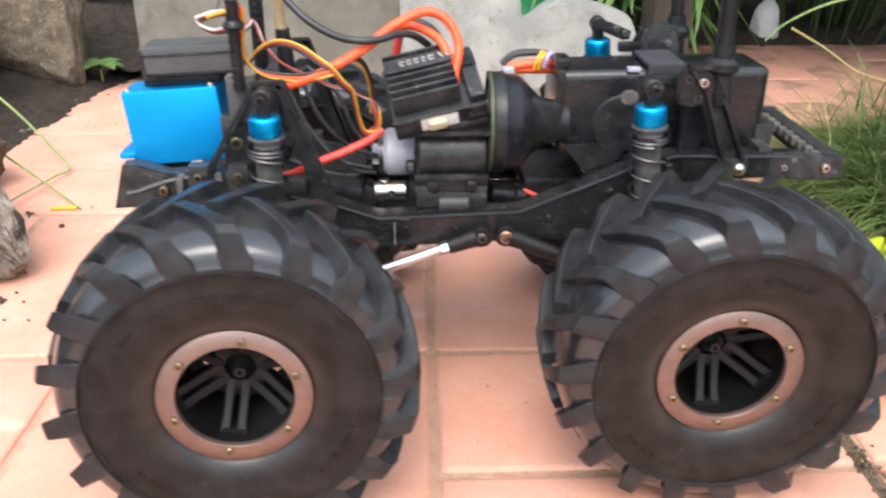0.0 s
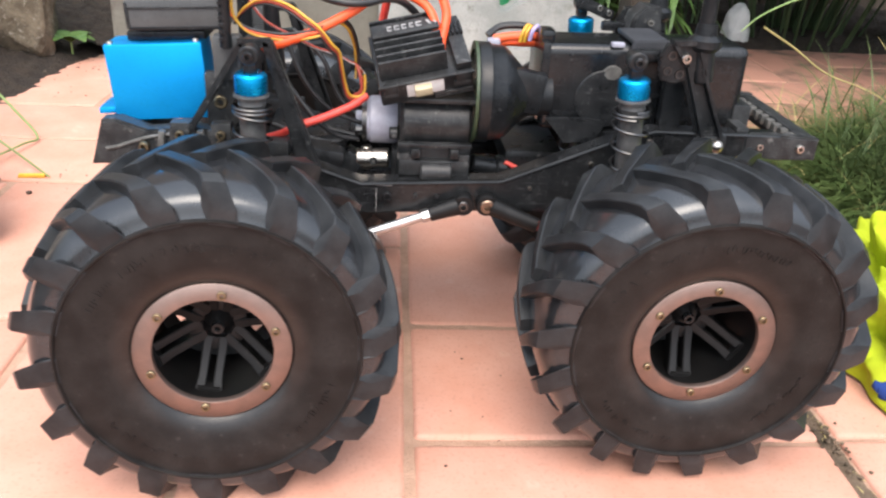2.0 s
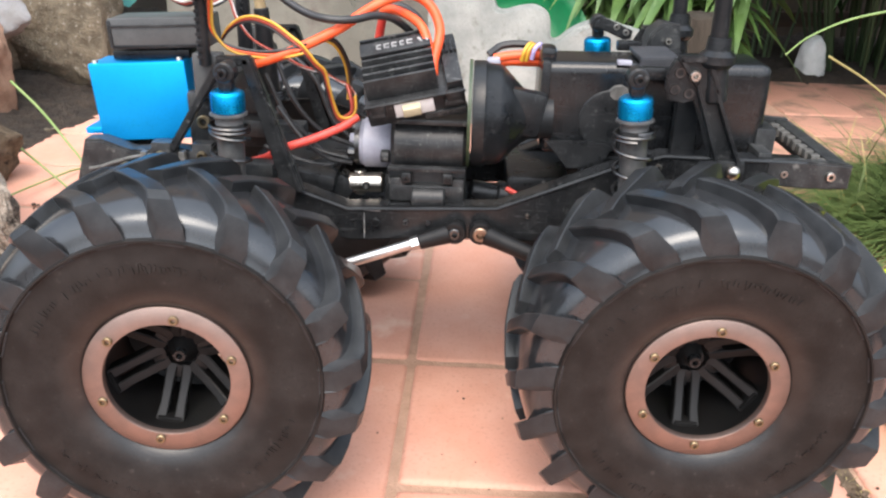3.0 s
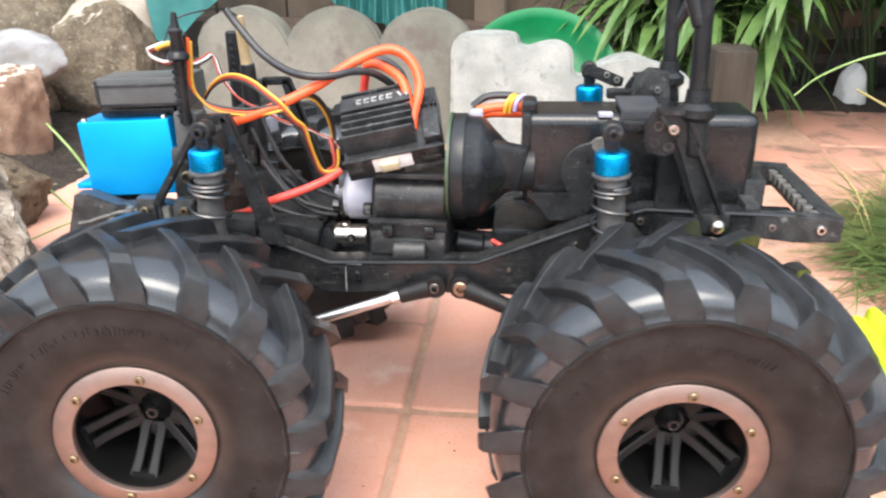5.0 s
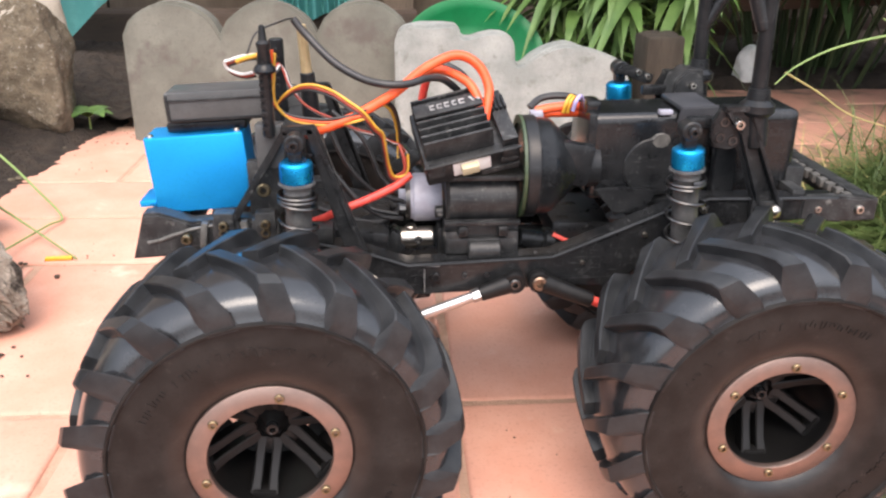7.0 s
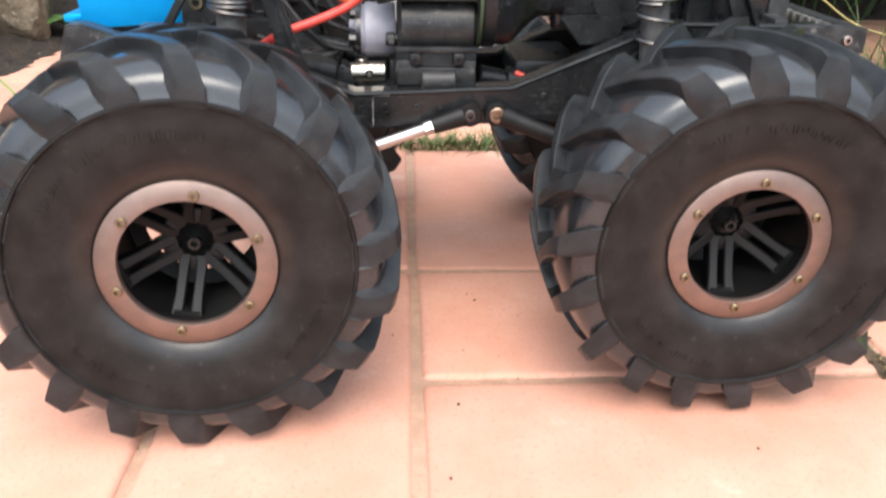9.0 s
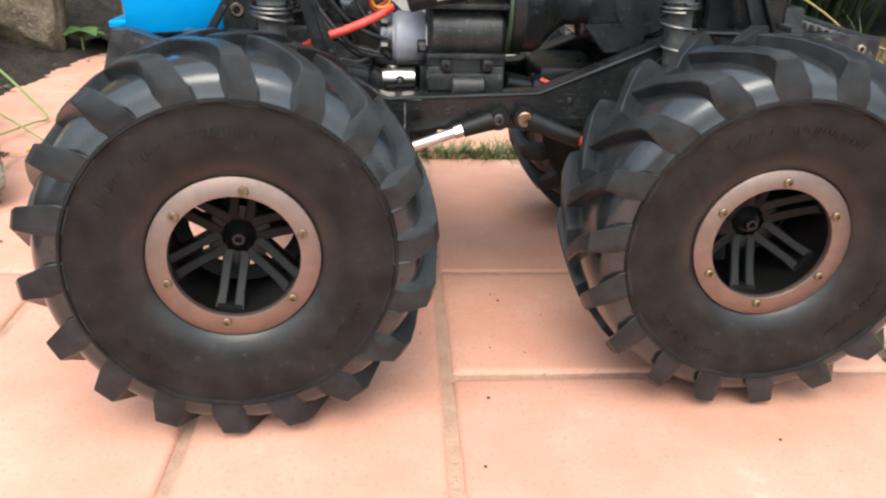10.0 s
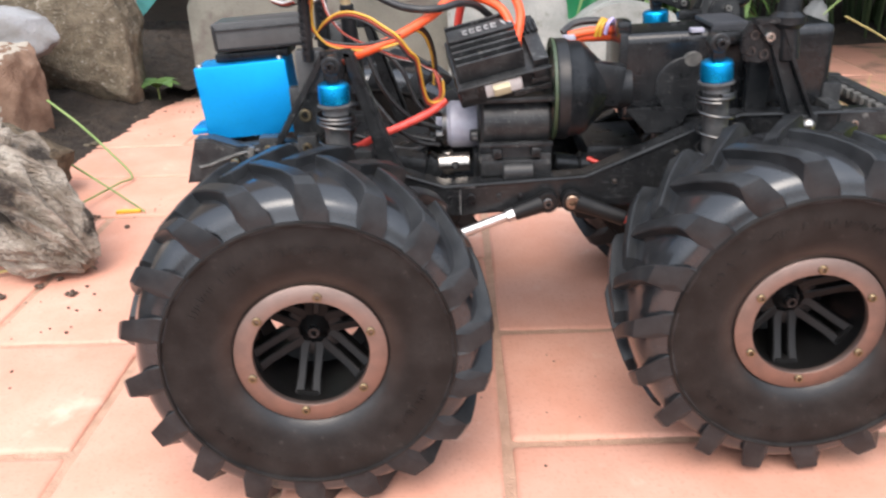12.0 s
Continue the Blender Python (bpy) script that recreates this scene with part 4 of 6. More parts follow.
for x in (-0.0205, -0.0020):
    box(bm, (0.0046, 0.0050, 0.0050), at(x, -0.0325, 0.1215), 0.0010)
box(bm, (0.0030, 0.0140, 0.0140), at(-0.0300, -0.0140, 0.1115), 0.001)
box(bm, (0.0090, 0.0060, 0.0030), at(0.0090, -0.0300, 0.1060), 0.0008)
box(bm, (0.0360, 0.0180, 0.0024), at(-0.0110, -0.0230, 0.1462), 0.0006)
box(bm, (0.0350, 0.0040, 0.0022), at(-0.0115, -0.0318, 0.1252), 0.0006)
box(bm, (0.0080, 0.0060, 0.0090), at(-0.0245, -0.0300, 0.1165), 0.0012)
box(bm, (0.0060, 0.0060, 0.0090), at(0.0025, -0.0300, 0.1165), 0.0012)
gear = part("gearbox", bm, M["gearblack"], truck, "dusty black gearbox housing")
for x in (-0.0205, -0.0020):
    screw("gearbox_screw", gear, (x, -0.0350, 0.1215), 0.0014, material=M["railmetal"])
bm = B()
GX = at(0.0062, -0.0175, 0.1475, 0, 0, -90)
lathe(bm, [(0, 0.0014), (0.0232, 0.0014), (0.0236, 0.0022), (0.0236, 0.0068), (0.0226, 0.0080), (0.0222, 0.0130), (0.0208, 0.0155), (0.0165, 0.0195), (0.0122, 0.0240), (0.0104, 0.0270), (0.0098, 0.0370), (0, 0.0370)], GX, 44)
box(bm, (0.0180, 0.0080, 0.0200), at(0.0300, -0.0250, 0.1510, 0, 10, 0), 0.003)
cover = part("gear_cover", bm, M["matte"], truck, "matte black domed gear cover")
bm = B()
lathe(bm, [(0.0200, -0.0004), (0.0238, -0.0004), (0.0238, 0.0010), (0.0200, 0.0010)], GX, 44, closed=True)
part("gasket", bm, M["green_edge"], cover, "thin green gasket edge")

# ---- truck: battery box ----
bm = B()
box(bm, (0.0985, 0.0330, 0.0412), at(0.0872, -0.0055, 0.1526, 0, -1, 0), 0.0048, 4)
box(bm, (0.0040, 0.0350, 0.0340), at(0.0390, -0.0055, 0.1560), 0.0012)
box(bm, (0.0070, 0.0120, 0.0070), at(0.0400, -0.0120, 0.1745), 0.0022)
battery = part("battery_box", bm, M["boxblack"], truck, "black plastic battery box with rounded corners")
bm = B()
lathe(bm, [(0, -0.0008), (0.0134, -0.0008), (0.0138, -0.0004), (0.0138, 0.0010), (0, 0.0010)], at(0.0685, -0.0222, 0.1475), 40)
part("round_patch", bm, M["plastic"], battery, "round black cap")
bm = B()
lathe(bm, [(0, -0.0007), (0.0040, -0.0007), (0.0046, -0.0002), (0.0046, 0.0010), (0, 0.0010)], at(0.0712, -0.0224, 0.1602) @ Matrix.Diagonal((1.0, 1.0, 0.8, 1)), 9)
part("smear", bm, M["glue"], battery, "pale dried glue smear")
bm = B()
prism(bm, [(0.0772, 0.1688), (0.0785, 0.1760), (0.0955, 0.1768), (0.0950, 0.1690), (0.0895, 0.1668), (0.0812, 0.1672)], -0.0250, -0.0228, 0.0006)
box(bm, (0.0170, 0.0300, 0.0024), at(0.0868, -0.0095, 0.1752, 0, -1, 0), 0.0010)
part("strap", bm, M["strap"], battery, "charcoal hook-and-loop strap")
bm = B()
box(bm, (0.0060, 0.0040, 0.0020), at(0.0722, -0.0210, 0.1732), 0.0005)
part("tag", bm, M["label"], battery, "pale tag")
bm = B()
wire(bm, [(0.0165, 0.0, 0.1690), (0.0240, 0.0, 0.1705), (0.0330, 0.0, 0.1712), (0.0470, 0.004, 0.1700)], 0.0022, 10)
wire(bm, [(0.0175, 0.002, 0.1665), (0.0240, 0.001, 0.1680), (0.0330, 0.001, 0.1680), (0.0470, 0.004, 0.1680)], 0.0022, 10)
part("battery_lead", bm, M["orange"], battery, "orange battery lead")
bm = B()
wire(bm, [(0.0140, 0.004, 0.1700), (0.0200, 0.006, 0.1740), (0.0300, 0.006, 0.1750), (0.0400, 0.006, 0.1730)], 0.0018, 8)
part("battery_lead", bm, M["wireblack"], battery, "black battery lead")
bm = B()
box(bm, (0.0060, 0.0070, 0.0040), at(0.0165, -0.002, 0.1680, 0, -8, 0), 0.001)
part("plug", bm, M["label"], battery, "grey plug")
bm = B()
wire(bm, [(0.0290, -0.0035, 0.1690), (0.0300, -0.0040, 0.1735), (0.0325, -0.0010, 0.1765), (0.0350, 0.0030, 0.1750)], 0.0009, 8)
wire(bm, [(0.0310, -0.0035, 0.1690), (0.0320, -0.0040, 0.1740), (0.0345, -0.0010, 0.1760), (0.0365, 0.0030, 0.1740)], 0.0008, 8)
part("tie", bm, M["yellow"], battery, "yellow tie")
bm = B()
wire(bm, [(0.0335, -0.0040, 0.1700), (0.0345, -0.0045, 0.1745), (0.0370, -0.0020, 0.1765), (0.0395, 0.0020, 0.1735)], 0.0010, 8)
part("balance_lead", bm, M["lavender"], battery, "lavender balance lead")
bm = B()
prism(bm, [(0.0405, 0.1385), (0.0600, 0.1392), (0.0710, 0.1378), (0.0650, 0.1270), (0.0510, 0.1265)], -0.0270, -0.0245, 0.0005)
box(bm, (0.0500, 0.0420, 0.0030), at(0.0760, -0.0030, 0.1310, 0, -6, 0), 0.001)
part("battery_tray", bm, M["plastic"], truck, "black battery tray plate")
for size, mt in (((0.040, 0.060, 0.008), at(-0.074, 0.005, 0.1160, 0, 8, 0)), ((0.030, 0.050, 0.012), at(0.040, 0.012, 0.1110))):
    bm = B()
    box(bm, size, mt, 0.003)
    part("cross_member", bm, M["plastic"], truck)


# ---- truck: wiring ----
def cable(name, pts, r, material, label, offs=(0, 0, 0)):
    bm = B()
    wire(bm, [Vector(p) + Vector(offs) for p in pts], r, 10)
    return part(name, bm, M[material], truck, label)


cable("power_wire", [(-0.0885, -0.030, 0.1670), (-0.0860, -0.034, 0.1690), (-0.0750, -0.035, 0.1730), (-0.0650, -0.033, 0.1770), (-0.0500, -0.024, 0.1840), (-0.0370, -0.014, 0.1920), (-0.0230, -0.009, 0.1970), (-0.0130, -0.010, 0.1930), (-0.0080, -0.014, 0.1830), (-0.0100, -0.020, 0.1710), (-0.0100, -0.024, 0.1650)], 0.00215, "orange", "orange silicone power wire")
cable("power_wire", [(-0.0360, 0.004, 0.1850), (-0.0330, 0.000, 0.1890), (-0.0260, -0.005, 0.1890), (-0.0170, -0.012, 0.1850), (-0.0130, -0.018, 0.1780), (-0.0120, -0.022, 0.1690)], 0.00205, "orange", "orange silicone power wire")
cable("power_wire", [(-0.0385, 0.008, 0.1640), (-0.0370, 0.006, 0.1760), (-0.0345, 0.003, 0.1880)], 0.0020, "red", "dull red silicone power wire")
cable("power_wire", [(-0.0960, -0.020, 0.1210), (-0.0860, -0.024, 0.1250), (-0.0760, -0.028, 0.1310), (-0.0640, -0.026, 0.1350), (-0.0510, -0.022, 0.1400), (-0.0440, -0.018, 0.1440)], 0.0019, "red", "dull red silicone power wire")
cable("power_wire", [(-0.0940, -0.010, 0.2130), (-0.0880, -0.012, 0.2060), (-0.0770, -0.018, 0.1960), (-0.0650, -0.024, 0.1900), (-0.0540, -0.028, 0.1880), (-0.0440, -0.026, 0.1880), (-0.0360, -0.020, 0.1890), (-0.0290, -0.012, 0.1870), (-0.0230, -0.006, 0.1820), (-0.0190, -0.004, 0.1770)], 0.0017, "wireblack", "thick black wire")
cable("power_wire", [(-0.0330, 0.004, 0.1910), (-0.0250, 0.002, 0.1900), (-0.0180, -0.004, 0.1860), (-0.0140, -0.010, 0.1780)], 0.0017, "wireblack", "thick black wire")
cable("motor_wire", [(-0.0776, 0.000, 0.1351), (-0.0639, 0.000, 0.1218), (-0.0560, 0.000, 0.1187), (-0.0470, -0.006, 0.1200)], 0.0013, "wireblack", "black motor wire")
cable("motor_wire", [(-0.0900, -0.010, 0.1260), (-0.0700, -0.010, 0.1190), (-0.0580, -0.010, 0.1180), (-0.0480, -0.010, 0.1250)], 0.0013, "wireblack", "black motor wire")
cable("motor_wire", [(0.0250, -0.016, 0.1120), (0.0330, -0.018, 0.1090), (0.0400, -0.016, 0.1080)], 0.0012, "red", "red wire")
for lead in ([(-0.0830, -0.012, 0.1720), (-0.0740, -0.014, 0.1500), (-0.0620, -0.012, 0.1350), (-0.0470, -0.010, 0.1280)],
             [(-0.0800, 0.000, 0.1700), (-0.0660, -0.004, 0.1580), (-0.0580, -0.006, 0.1400), (-0.0500, -0.008, 0.1320)],
             [(-0.0880, -0.008, 0.1600), (-0.0780, -0.010, 0.1400), (-0.0660, -0.012, 0.1270), (-0.0500, -0.012, 0.1225)],
             [(-0.0800, -0.020, 0.1480), (-0.0680, -0.022, 0.1330), (-0.0580, -0.018, 0.1240), (-0.0480, -0.014, 0.1210)]):
    cable("motor_wire", lead, 0.0011, "wireblack", "black motor wire")
RIB_A = [(-0.1010, -0.040, 0.2060), (-0.1020, -0.039, 0.1980), (-0.1030, -0.038, 0.1880), (-0.1010, -0.037, 0.1820), (-0.0950, -0.036, 0.1770), (-0.0820, -0.036, 0.1750), (-0.0720, -0.036, 0.1760), (-0.0640, -0.035, 0.1780)]
RIB_B = [(-0.1020, -0.022, 0.1780), (-0.0980, -0.024, 0.1830), (-0.0920, -0.026, 0.1870), (-0.0850, -0.028, 0.1880), (-0.0770, -0.031, 0.1860), (-0.0700, -0.034, 0.1820), (-0.0640, -0.036, 0.1780), (-0.0590, -0.034, 0.1710), (-0.0560, -0.031, 0.1670), (-0.0550, -0.028, 0.1600), (-0.0540, -0.024, 0.1520), (-0.0520, -0.021, 0.1450), (-0.0480, -0.020, 0.1440), (-0.0450, -0.019, 0.1470), (-0.0450, -0.018, 0.1540)]
RIB_C = [(-0.0640, -0.035, 0.1780), (-0.0610, -0.031, 0.1790), (-0.0580, -0.027, 0.1810), (-0.0520, -0.022, 0.1780), (-0.0490, -0.014, 0.1690), (-0.0480, -0.010, 0.1590), (-0.0480, -0.012, 0.1520)]
RIB_D = [(-0.1060, -0.034, 0.1940), (-0.1040, -0.028, 0.1930), (-0.1020, -0.021, 0.1940), (-0.1010, -0.016, 0.1950), (-0.0990, -0.016, 0.1920), (-0.0970, -0.017, 0.1860), (-0.0920, -0.018, 0.1790), (-0.0860, -0.020, 0.1750), (-0.0760, -0.022, 0.1710), (-0.0680, -0.022, 0.1670), (-0.0590, -0.020, 0.1640), (-0.0530, -0.017, 0.1600), (-0.0490, -0.015, 0.1580), (-0.0460, -0.014, 0.1540)]
LOOP = [(-0.1060, -0.040, 0.2030), (-0.1120, -0.038, 0.2020), (-0.1180, -0.036, 0.2000), (-0.1200, -0.035, 0.1990), (-0.1190, -0.034, 0.1960), (-0.1140, -0.034, 0.1940), (-0.1090, -0.036, 0.1950)]
WIRE_LABEL = {"yellow": "thin yellow servo wire", "redthin": "thin red servo wire", "brown": "thin brown servo wire", "white": "thin white signal wire", "wireblack": "thin black signal wire", "orange": "thin orange servo wire"}
for path, trio, step in ((RIB_A, ("wireblack", "orange", "yellow"), (0.0011, 0.0000, -0.0013)), (RIB_B, ("yellow", "redthin", "wireblack"), (-0.0006, 0.0004, -0.0012)), (RIB_C, ("wireblack", "brown", "yellow"), (-0.0007, 0.0003, -0.0009)),
                         (RIB_D, ("redthin", "white", "wireblack"), (0.0006, 0.0003, -0.0007)), (LOOP, ("white", "redthin", "wireblack"), (0.0005, 0.0008, -0.0009))):
    for k, c in enumerate(trio):
        cable("servo_wire", path, 0.00052 if path is RIB_D else 0.00064, c, WIRE_LABEL[c], tuple(v * k for v in step))
cable("servo_wire", [(-0.1050, -0.041, 0.2030), (-0.1120, -0.039, 0.2010), (-0.1145, -0.038, 0.1998)], 0.0010, "yellow", "thin yellow servo wire")
cable("servo_wire", [(-0.0500, -0.019, 0.1440), (-0.0465, -0.020, 0.1470), (-0.0470, -0.019, 0.1530), (-0.0490, -0.016, 0.1580)], 0.0008, "redthin", "thin red servo wire")

# drilled linkage arm and small box by the far rear shock
bm = B()
prism(bm, [(0.0665, 0.1790), (0.0700, 0.1830), (0.0740, 0.1825), (0.0860, 0.1775), (0.0855, 0.1735), (0.0820, 0.1730), (0.0720, 0.1770)], 0.0420, 0.0450, 0.0008)
arm = part("linkage_arm", bm, M["plastic"], truck, "black drilled linkage arm")
for x, z in ((0.0775, 0.1792), (0.0825, 0.1768)):
    screw("arm_screw", arm, (x, 0.0418, z), 0.0016, material=M["steel"])
bm = B()
prism(bm, [(0.0880, 0.1700), (0.0905, 0.1800), (0.0960, 0.1845), (0.1040, 0.1840), (0.1060, 0.1700)], 0.0200, 0.0360, 0.0015)
blk = part("linkage_block", bm, M["dusty"], truck, "black linkage block")
screw("block_screw", blk, (0.0990, 0.0196, 0.1765), 0.0016, material=M["steel"])


# ---- edging slabs behind the truck ----
def scallop(x0, x1, lobes, z_side, rise, pts=14):
    """The outline of a scalloped kerb: straight sides and round lobes."""
    out = [(x0, -0.01)]
    w = (x1 - x0) / lobes
    for k in range(lobes):
        for i in range(pts + 1):
            if k and i == 0:
                continue
            u = i / pts
            out.append((x0 + w * (k + u), z_side + rise * math.sin(math.pi * u) ** 0.62))
    out.append((x1, -0.01))
    return out


def rough_slab(name, outline, y0, y1, material, m, label, amount=0.0015):
    bm = B()
    prism(bm, outline, y0, y1, 0.004)
    bmesh.ops.triangulate(bm, faces=[f for f in bm.faces if len(f.verts) > 4])
    bmesh.ops.subdivide_edges(bm, edges=[e for e in bm.edges if e.calc_length() > 0.03], cuts=2, use_grid_fill=False)
    for v in bm.verts:
        n = noise.noise_vector(v.co * 30)
        v.co += n * amount
        v.co = m @ v.co
    ob = part(name, bm, material, None, "", 50)
    return tagged(ob, label, "edging stone", "edging stones along the flower bed")


rough_slab("edging_stone", scallop(-0.165, 0.165, 3, 0.122, 0.037), 0.0, 0.045, M["concrete"], at(-0.192, 0.580, 0, -4, 0, 2), "grey concrete edging stone with three scalloped lobes")
WORN = [(q.x, q.y) for q in smooth_path([Vector((x, z, 0)) for x, z in ((-0.145, 0.110), (-0.145, 0.122), (-0.141, 0.132), (-0.132, 0.138), (-0.105, 0.140), (-0.082, 0.140), (-0.074, 0.136), (-0.069, 0.127), (-0.060, 0.126), (-0.045, 0.131), (-0.028, 0.132),
                            (-0.014, 0.122), (-0.008, 0.098), (0.000, 0.096), (0.012, 0.106), (0.030, 0.115), (0.052, 0.118), (0.076, 0.114), (0.096, 0.106), (0.114, 0.095), (0.121, 0.078), (0.124, 0.060))], 4)]
rough_slab("edging_stone", [(-0.146, -0.01)] + WORN + [(0.124, -0.01)],
           0.0, 0.050, M["pale_concrete"], at(0.098, 0.518, 0, -5, 0, -2), "pale weathered concrete edging stone with worn lobes", 0.003)


# stake of old wood at the end of the edging
bm = B()
box(bm, (0.044, 0.046, 0.160), at(0.259, 0.550, 0.046, 2, -1, 4), 0.004)
bmesh.ops.subdivide_edges(bm, edges=bm.edges[:], cuts=3, use_grid_fill=True)
for v in bm.verts:
    v.co.x += 0.0022 * noise.noise((v.co.x * 160, v.co.y * 160, v.co.z * 14))
    v.co.y += 0.0022 * noise.noise((v.co.x * 150, v.co.y * 150, v.co.z * 12 + 4))
    if v.co.z > 0.11:
        v.co.z += 0.004 * noise.noise((v.co.x * 120, v.co.y * 120, 3))
tagged(part("post", bm, M["oldpost"], None, "", 40), "short weathered brown wooden post beside the edging stone", "post")


# ---- stones at the bed's edge ----
def stone(name, centre, size, seed, material, label, flat=None, sub=4, lumps=0.22, turn=(0, 0, 0), category="stone"):
    """A broken fieldstone: a lumpy ball cut by a few planes."""
    rnd = random.Random(seed)
    bm = B()
    bmesh.ops.create_icosphere(bm, subdivisions=sub, radius=1)
    off = Vector((rnd.uniform(-9, 9), rnd.uniform(-9, 9), rnd.uniform(-9, 9)))
    cuts = [(Vector((rnd.gauss(0, 1), rnd.gauss(0, 1), rnd.gauss(0, 1))).normalized(), rnd.uniform(0.55, 0.8)) for _ in range(7)]
    if flat:
        cuts += [(Vector(n).normalized(), d) for n, d in flat]
    rot = Euler([radians(a) for a in turn]).to_matrix()
    for v in bm.verts:
        p = v.co.copy()
        p *= 1 + lumps * noise.noise(p * 1.3 + off)
        for n, d in cuts:
            over = p.dot(n) - d
            if over > 0:
                p -= n * over * 0.96
        p *= 1 + 0.06 * noise.noise(p * 5 + off) + 0.035 * noise.noise(p * 13 + off) - 0.02 * abs(noise.noise(p * 26 + off))
        v.co = rot @ Vector((p.x * size[0], p.y * size[1], p.z * size[2])) + Vector(centre)
    low = min(v.co.z for v in bm.verts)
    if low > 0 and centre[2] < 0.1:
        bmesh.ops.translate(bm, verts=bm.verts, vec=(0, 0, -low - 0.004))
    bm.normal_update()
    # pale weathered faces up and left, partly painted for the light they catch
    lit_crust = Vector((-0.55, -0.25, 0.80)).normalized()
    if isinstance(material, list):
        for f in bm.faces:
            f.material_index = 1 if f.normal.dot(lit_crust) + 0.25 * noise.noise(f.calc_center_median() * 40) > 0.52 else 0
    return tagged(part(name, bm, material, None, "", 60), label, category, "stones in the flower bed")


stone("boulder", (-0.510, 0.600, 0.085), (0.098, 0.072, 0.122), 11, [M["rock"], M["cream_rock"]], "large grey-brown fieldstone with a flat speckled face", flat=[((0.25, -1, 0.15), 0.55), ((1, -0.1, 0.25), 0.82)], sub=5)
# second boulder, added in cream as the lit side of the first
stone("boulder", (-0.560, 0.665, 0.110), (0.120, 0.080, 0.165), 12, M["cream_rock"], "cream boulder added behind for the lit side of the fieldstone", sub=5)
stone("stone", (-0.524, 0.500, 0.104), (0.056, 0.046, 0.034), 13, [M["white_rock"], M["white_rock"]], "smooth pale grey stone lying on a pile", flat=[((0.6, -0.5, 0.2), 0.7)])
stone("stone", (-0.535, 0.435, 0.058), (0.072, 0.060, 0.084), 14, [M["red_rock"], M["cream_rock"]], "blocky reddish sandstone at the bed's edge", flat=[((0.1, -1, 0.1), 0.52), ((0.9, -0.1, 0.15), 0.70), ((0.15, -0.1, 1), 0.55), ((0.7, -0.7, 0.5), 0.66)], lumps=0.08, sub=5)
stone("stone", (-0.458, 0.272, 0.028), (0.078, 0.050, 0.040), 15, M["rotten"], "brown crumbling lump behind the log")
stone("stone", (-0.615, 0.470, 0.140), (0.060, 0.060, 0.050), 16, M["white_rock"], "rounded white stone on the stone pile")
stone("stone", (-0.600, 0.360, 0.060), (0.070, 0.070, 0.080), 17, M["cream_rock"], "rough cream stone inside the pile")
stone("stone", (-0.600, 0.620, 0.120), (0.120, 0.090, 0.150), 18, M["rock"], "grey stone deep in the bed")
stone("stone", (0.506, 0.862, 0.022), (0.027, 0.020, 0.040), 20, M["chalk"], "small pale upright stone under the plants")


def driftwood():
    bm = B()
    pts = smooth_path([(-0.298, 0.104, 0.010), (-0.322, 0.114, 0.026), (-0.356, 0.130, 0.044), (-0.395, 0.148, 0.056), (-0.450, 0.172, 0.062), (-0.520, 0.205, 0.064)], 14)
    rings, seg = [], 90
    for i, c in enumerate(pts):
        u = i / (len(pts) - 1)
        d = (pts[min(i + 1, len(pts) - 1)] - pts[max(i - 1, 0)]).normalized()
        s = d.cross(Vector((0, 0, 1))).normalized()
        w = s.cross(d)
        r = 0.007 + 0.037 * min(1, u * 2.0) ** 0.8
        ring = []
        for k in range(seg):
            a = 2 * math.pi * k / seg
            p = s * math.cos(a) * 1.15 + w * math.sin(a)
            cs, sn = math.cos(a), math.sin(a)
            n = noise.noise((cs * 1.4, sn * 1.4, u * 3)) * 0.40 - abs(noise.noise((cs * 4, sn * 4, u * 3 + 4))) * 0.55 + noise.noise((cs * 9, sn * 9, u * 10)) * 0.20 - abs(noise.noise((cs * 14, sn * 14, u * 9))) * 0.30 - max(0, noise.noise((cs * 3.3, sn * 3.3, u * 9 + 7)) - 0.2) * 0.9
            q = c + p * r * (1.12 + n) + d * 0.010 * noise.noise((cs * 5, sn * 5, 2))
            q.z = max(q.z, 0.0005)
            ring.append(bm.verts.new(q))
        rings.append(ring)
    for a, b in zip(rings, rings[1:]):
        for k in range(seg):
            bm.faces.new((a[k], a[(k + 1) % seg], b[(k + 1) % seg], b[k]))
    bm.faces.new(rings[0][::-1])
    bm.faces.new(rings[-1])
    lie = Matrix.Rotation(radians(156), 4, "Z")
    bmesh.ops.transform(bm, matrix=lie.inverted(), verts=bm.verts)
    ob = part("driftwood", bm, M["driftwood"], None, "", 70)
    ob.matrix_basis = lie
    return tagged(ob, "gnarled grey rotten log lying on the paving's edge", "log")


driftwood()

# soil bank along the bed
def bank_height(x, y):
    """Soil that thins out over the paving along a wavering edge."""
    edge = -0.424 + 0.018 * min(1.0, max(0.0, (y - 0.50) / 0.15)) - 0.012 * min(1.0, max(0.0, (0.46 - y) / 0.15)) + 0.008 * noise.noise((y * 22, 3, 1)) + 0.005 * noise.noise((y * 75, 8, 1))
    d = edge - x
    rough = 0.004 * noise.noise((x * 60, y * 60, 1)) + 0.0030 * noise.noise((x * 170, y * 170, 2))
    if d < 0:
        return 0.0012 + max(-0.012, d * 0.35) + rough * 0.5
    return 0.0012 + 0.034 * min(1.0, d / 0.12) + rough * min(1.0, 0.4 + d * 25) + 0.014 * noise.noise((x * 18, y * 18, 3)) * min(1.0, d * 16)


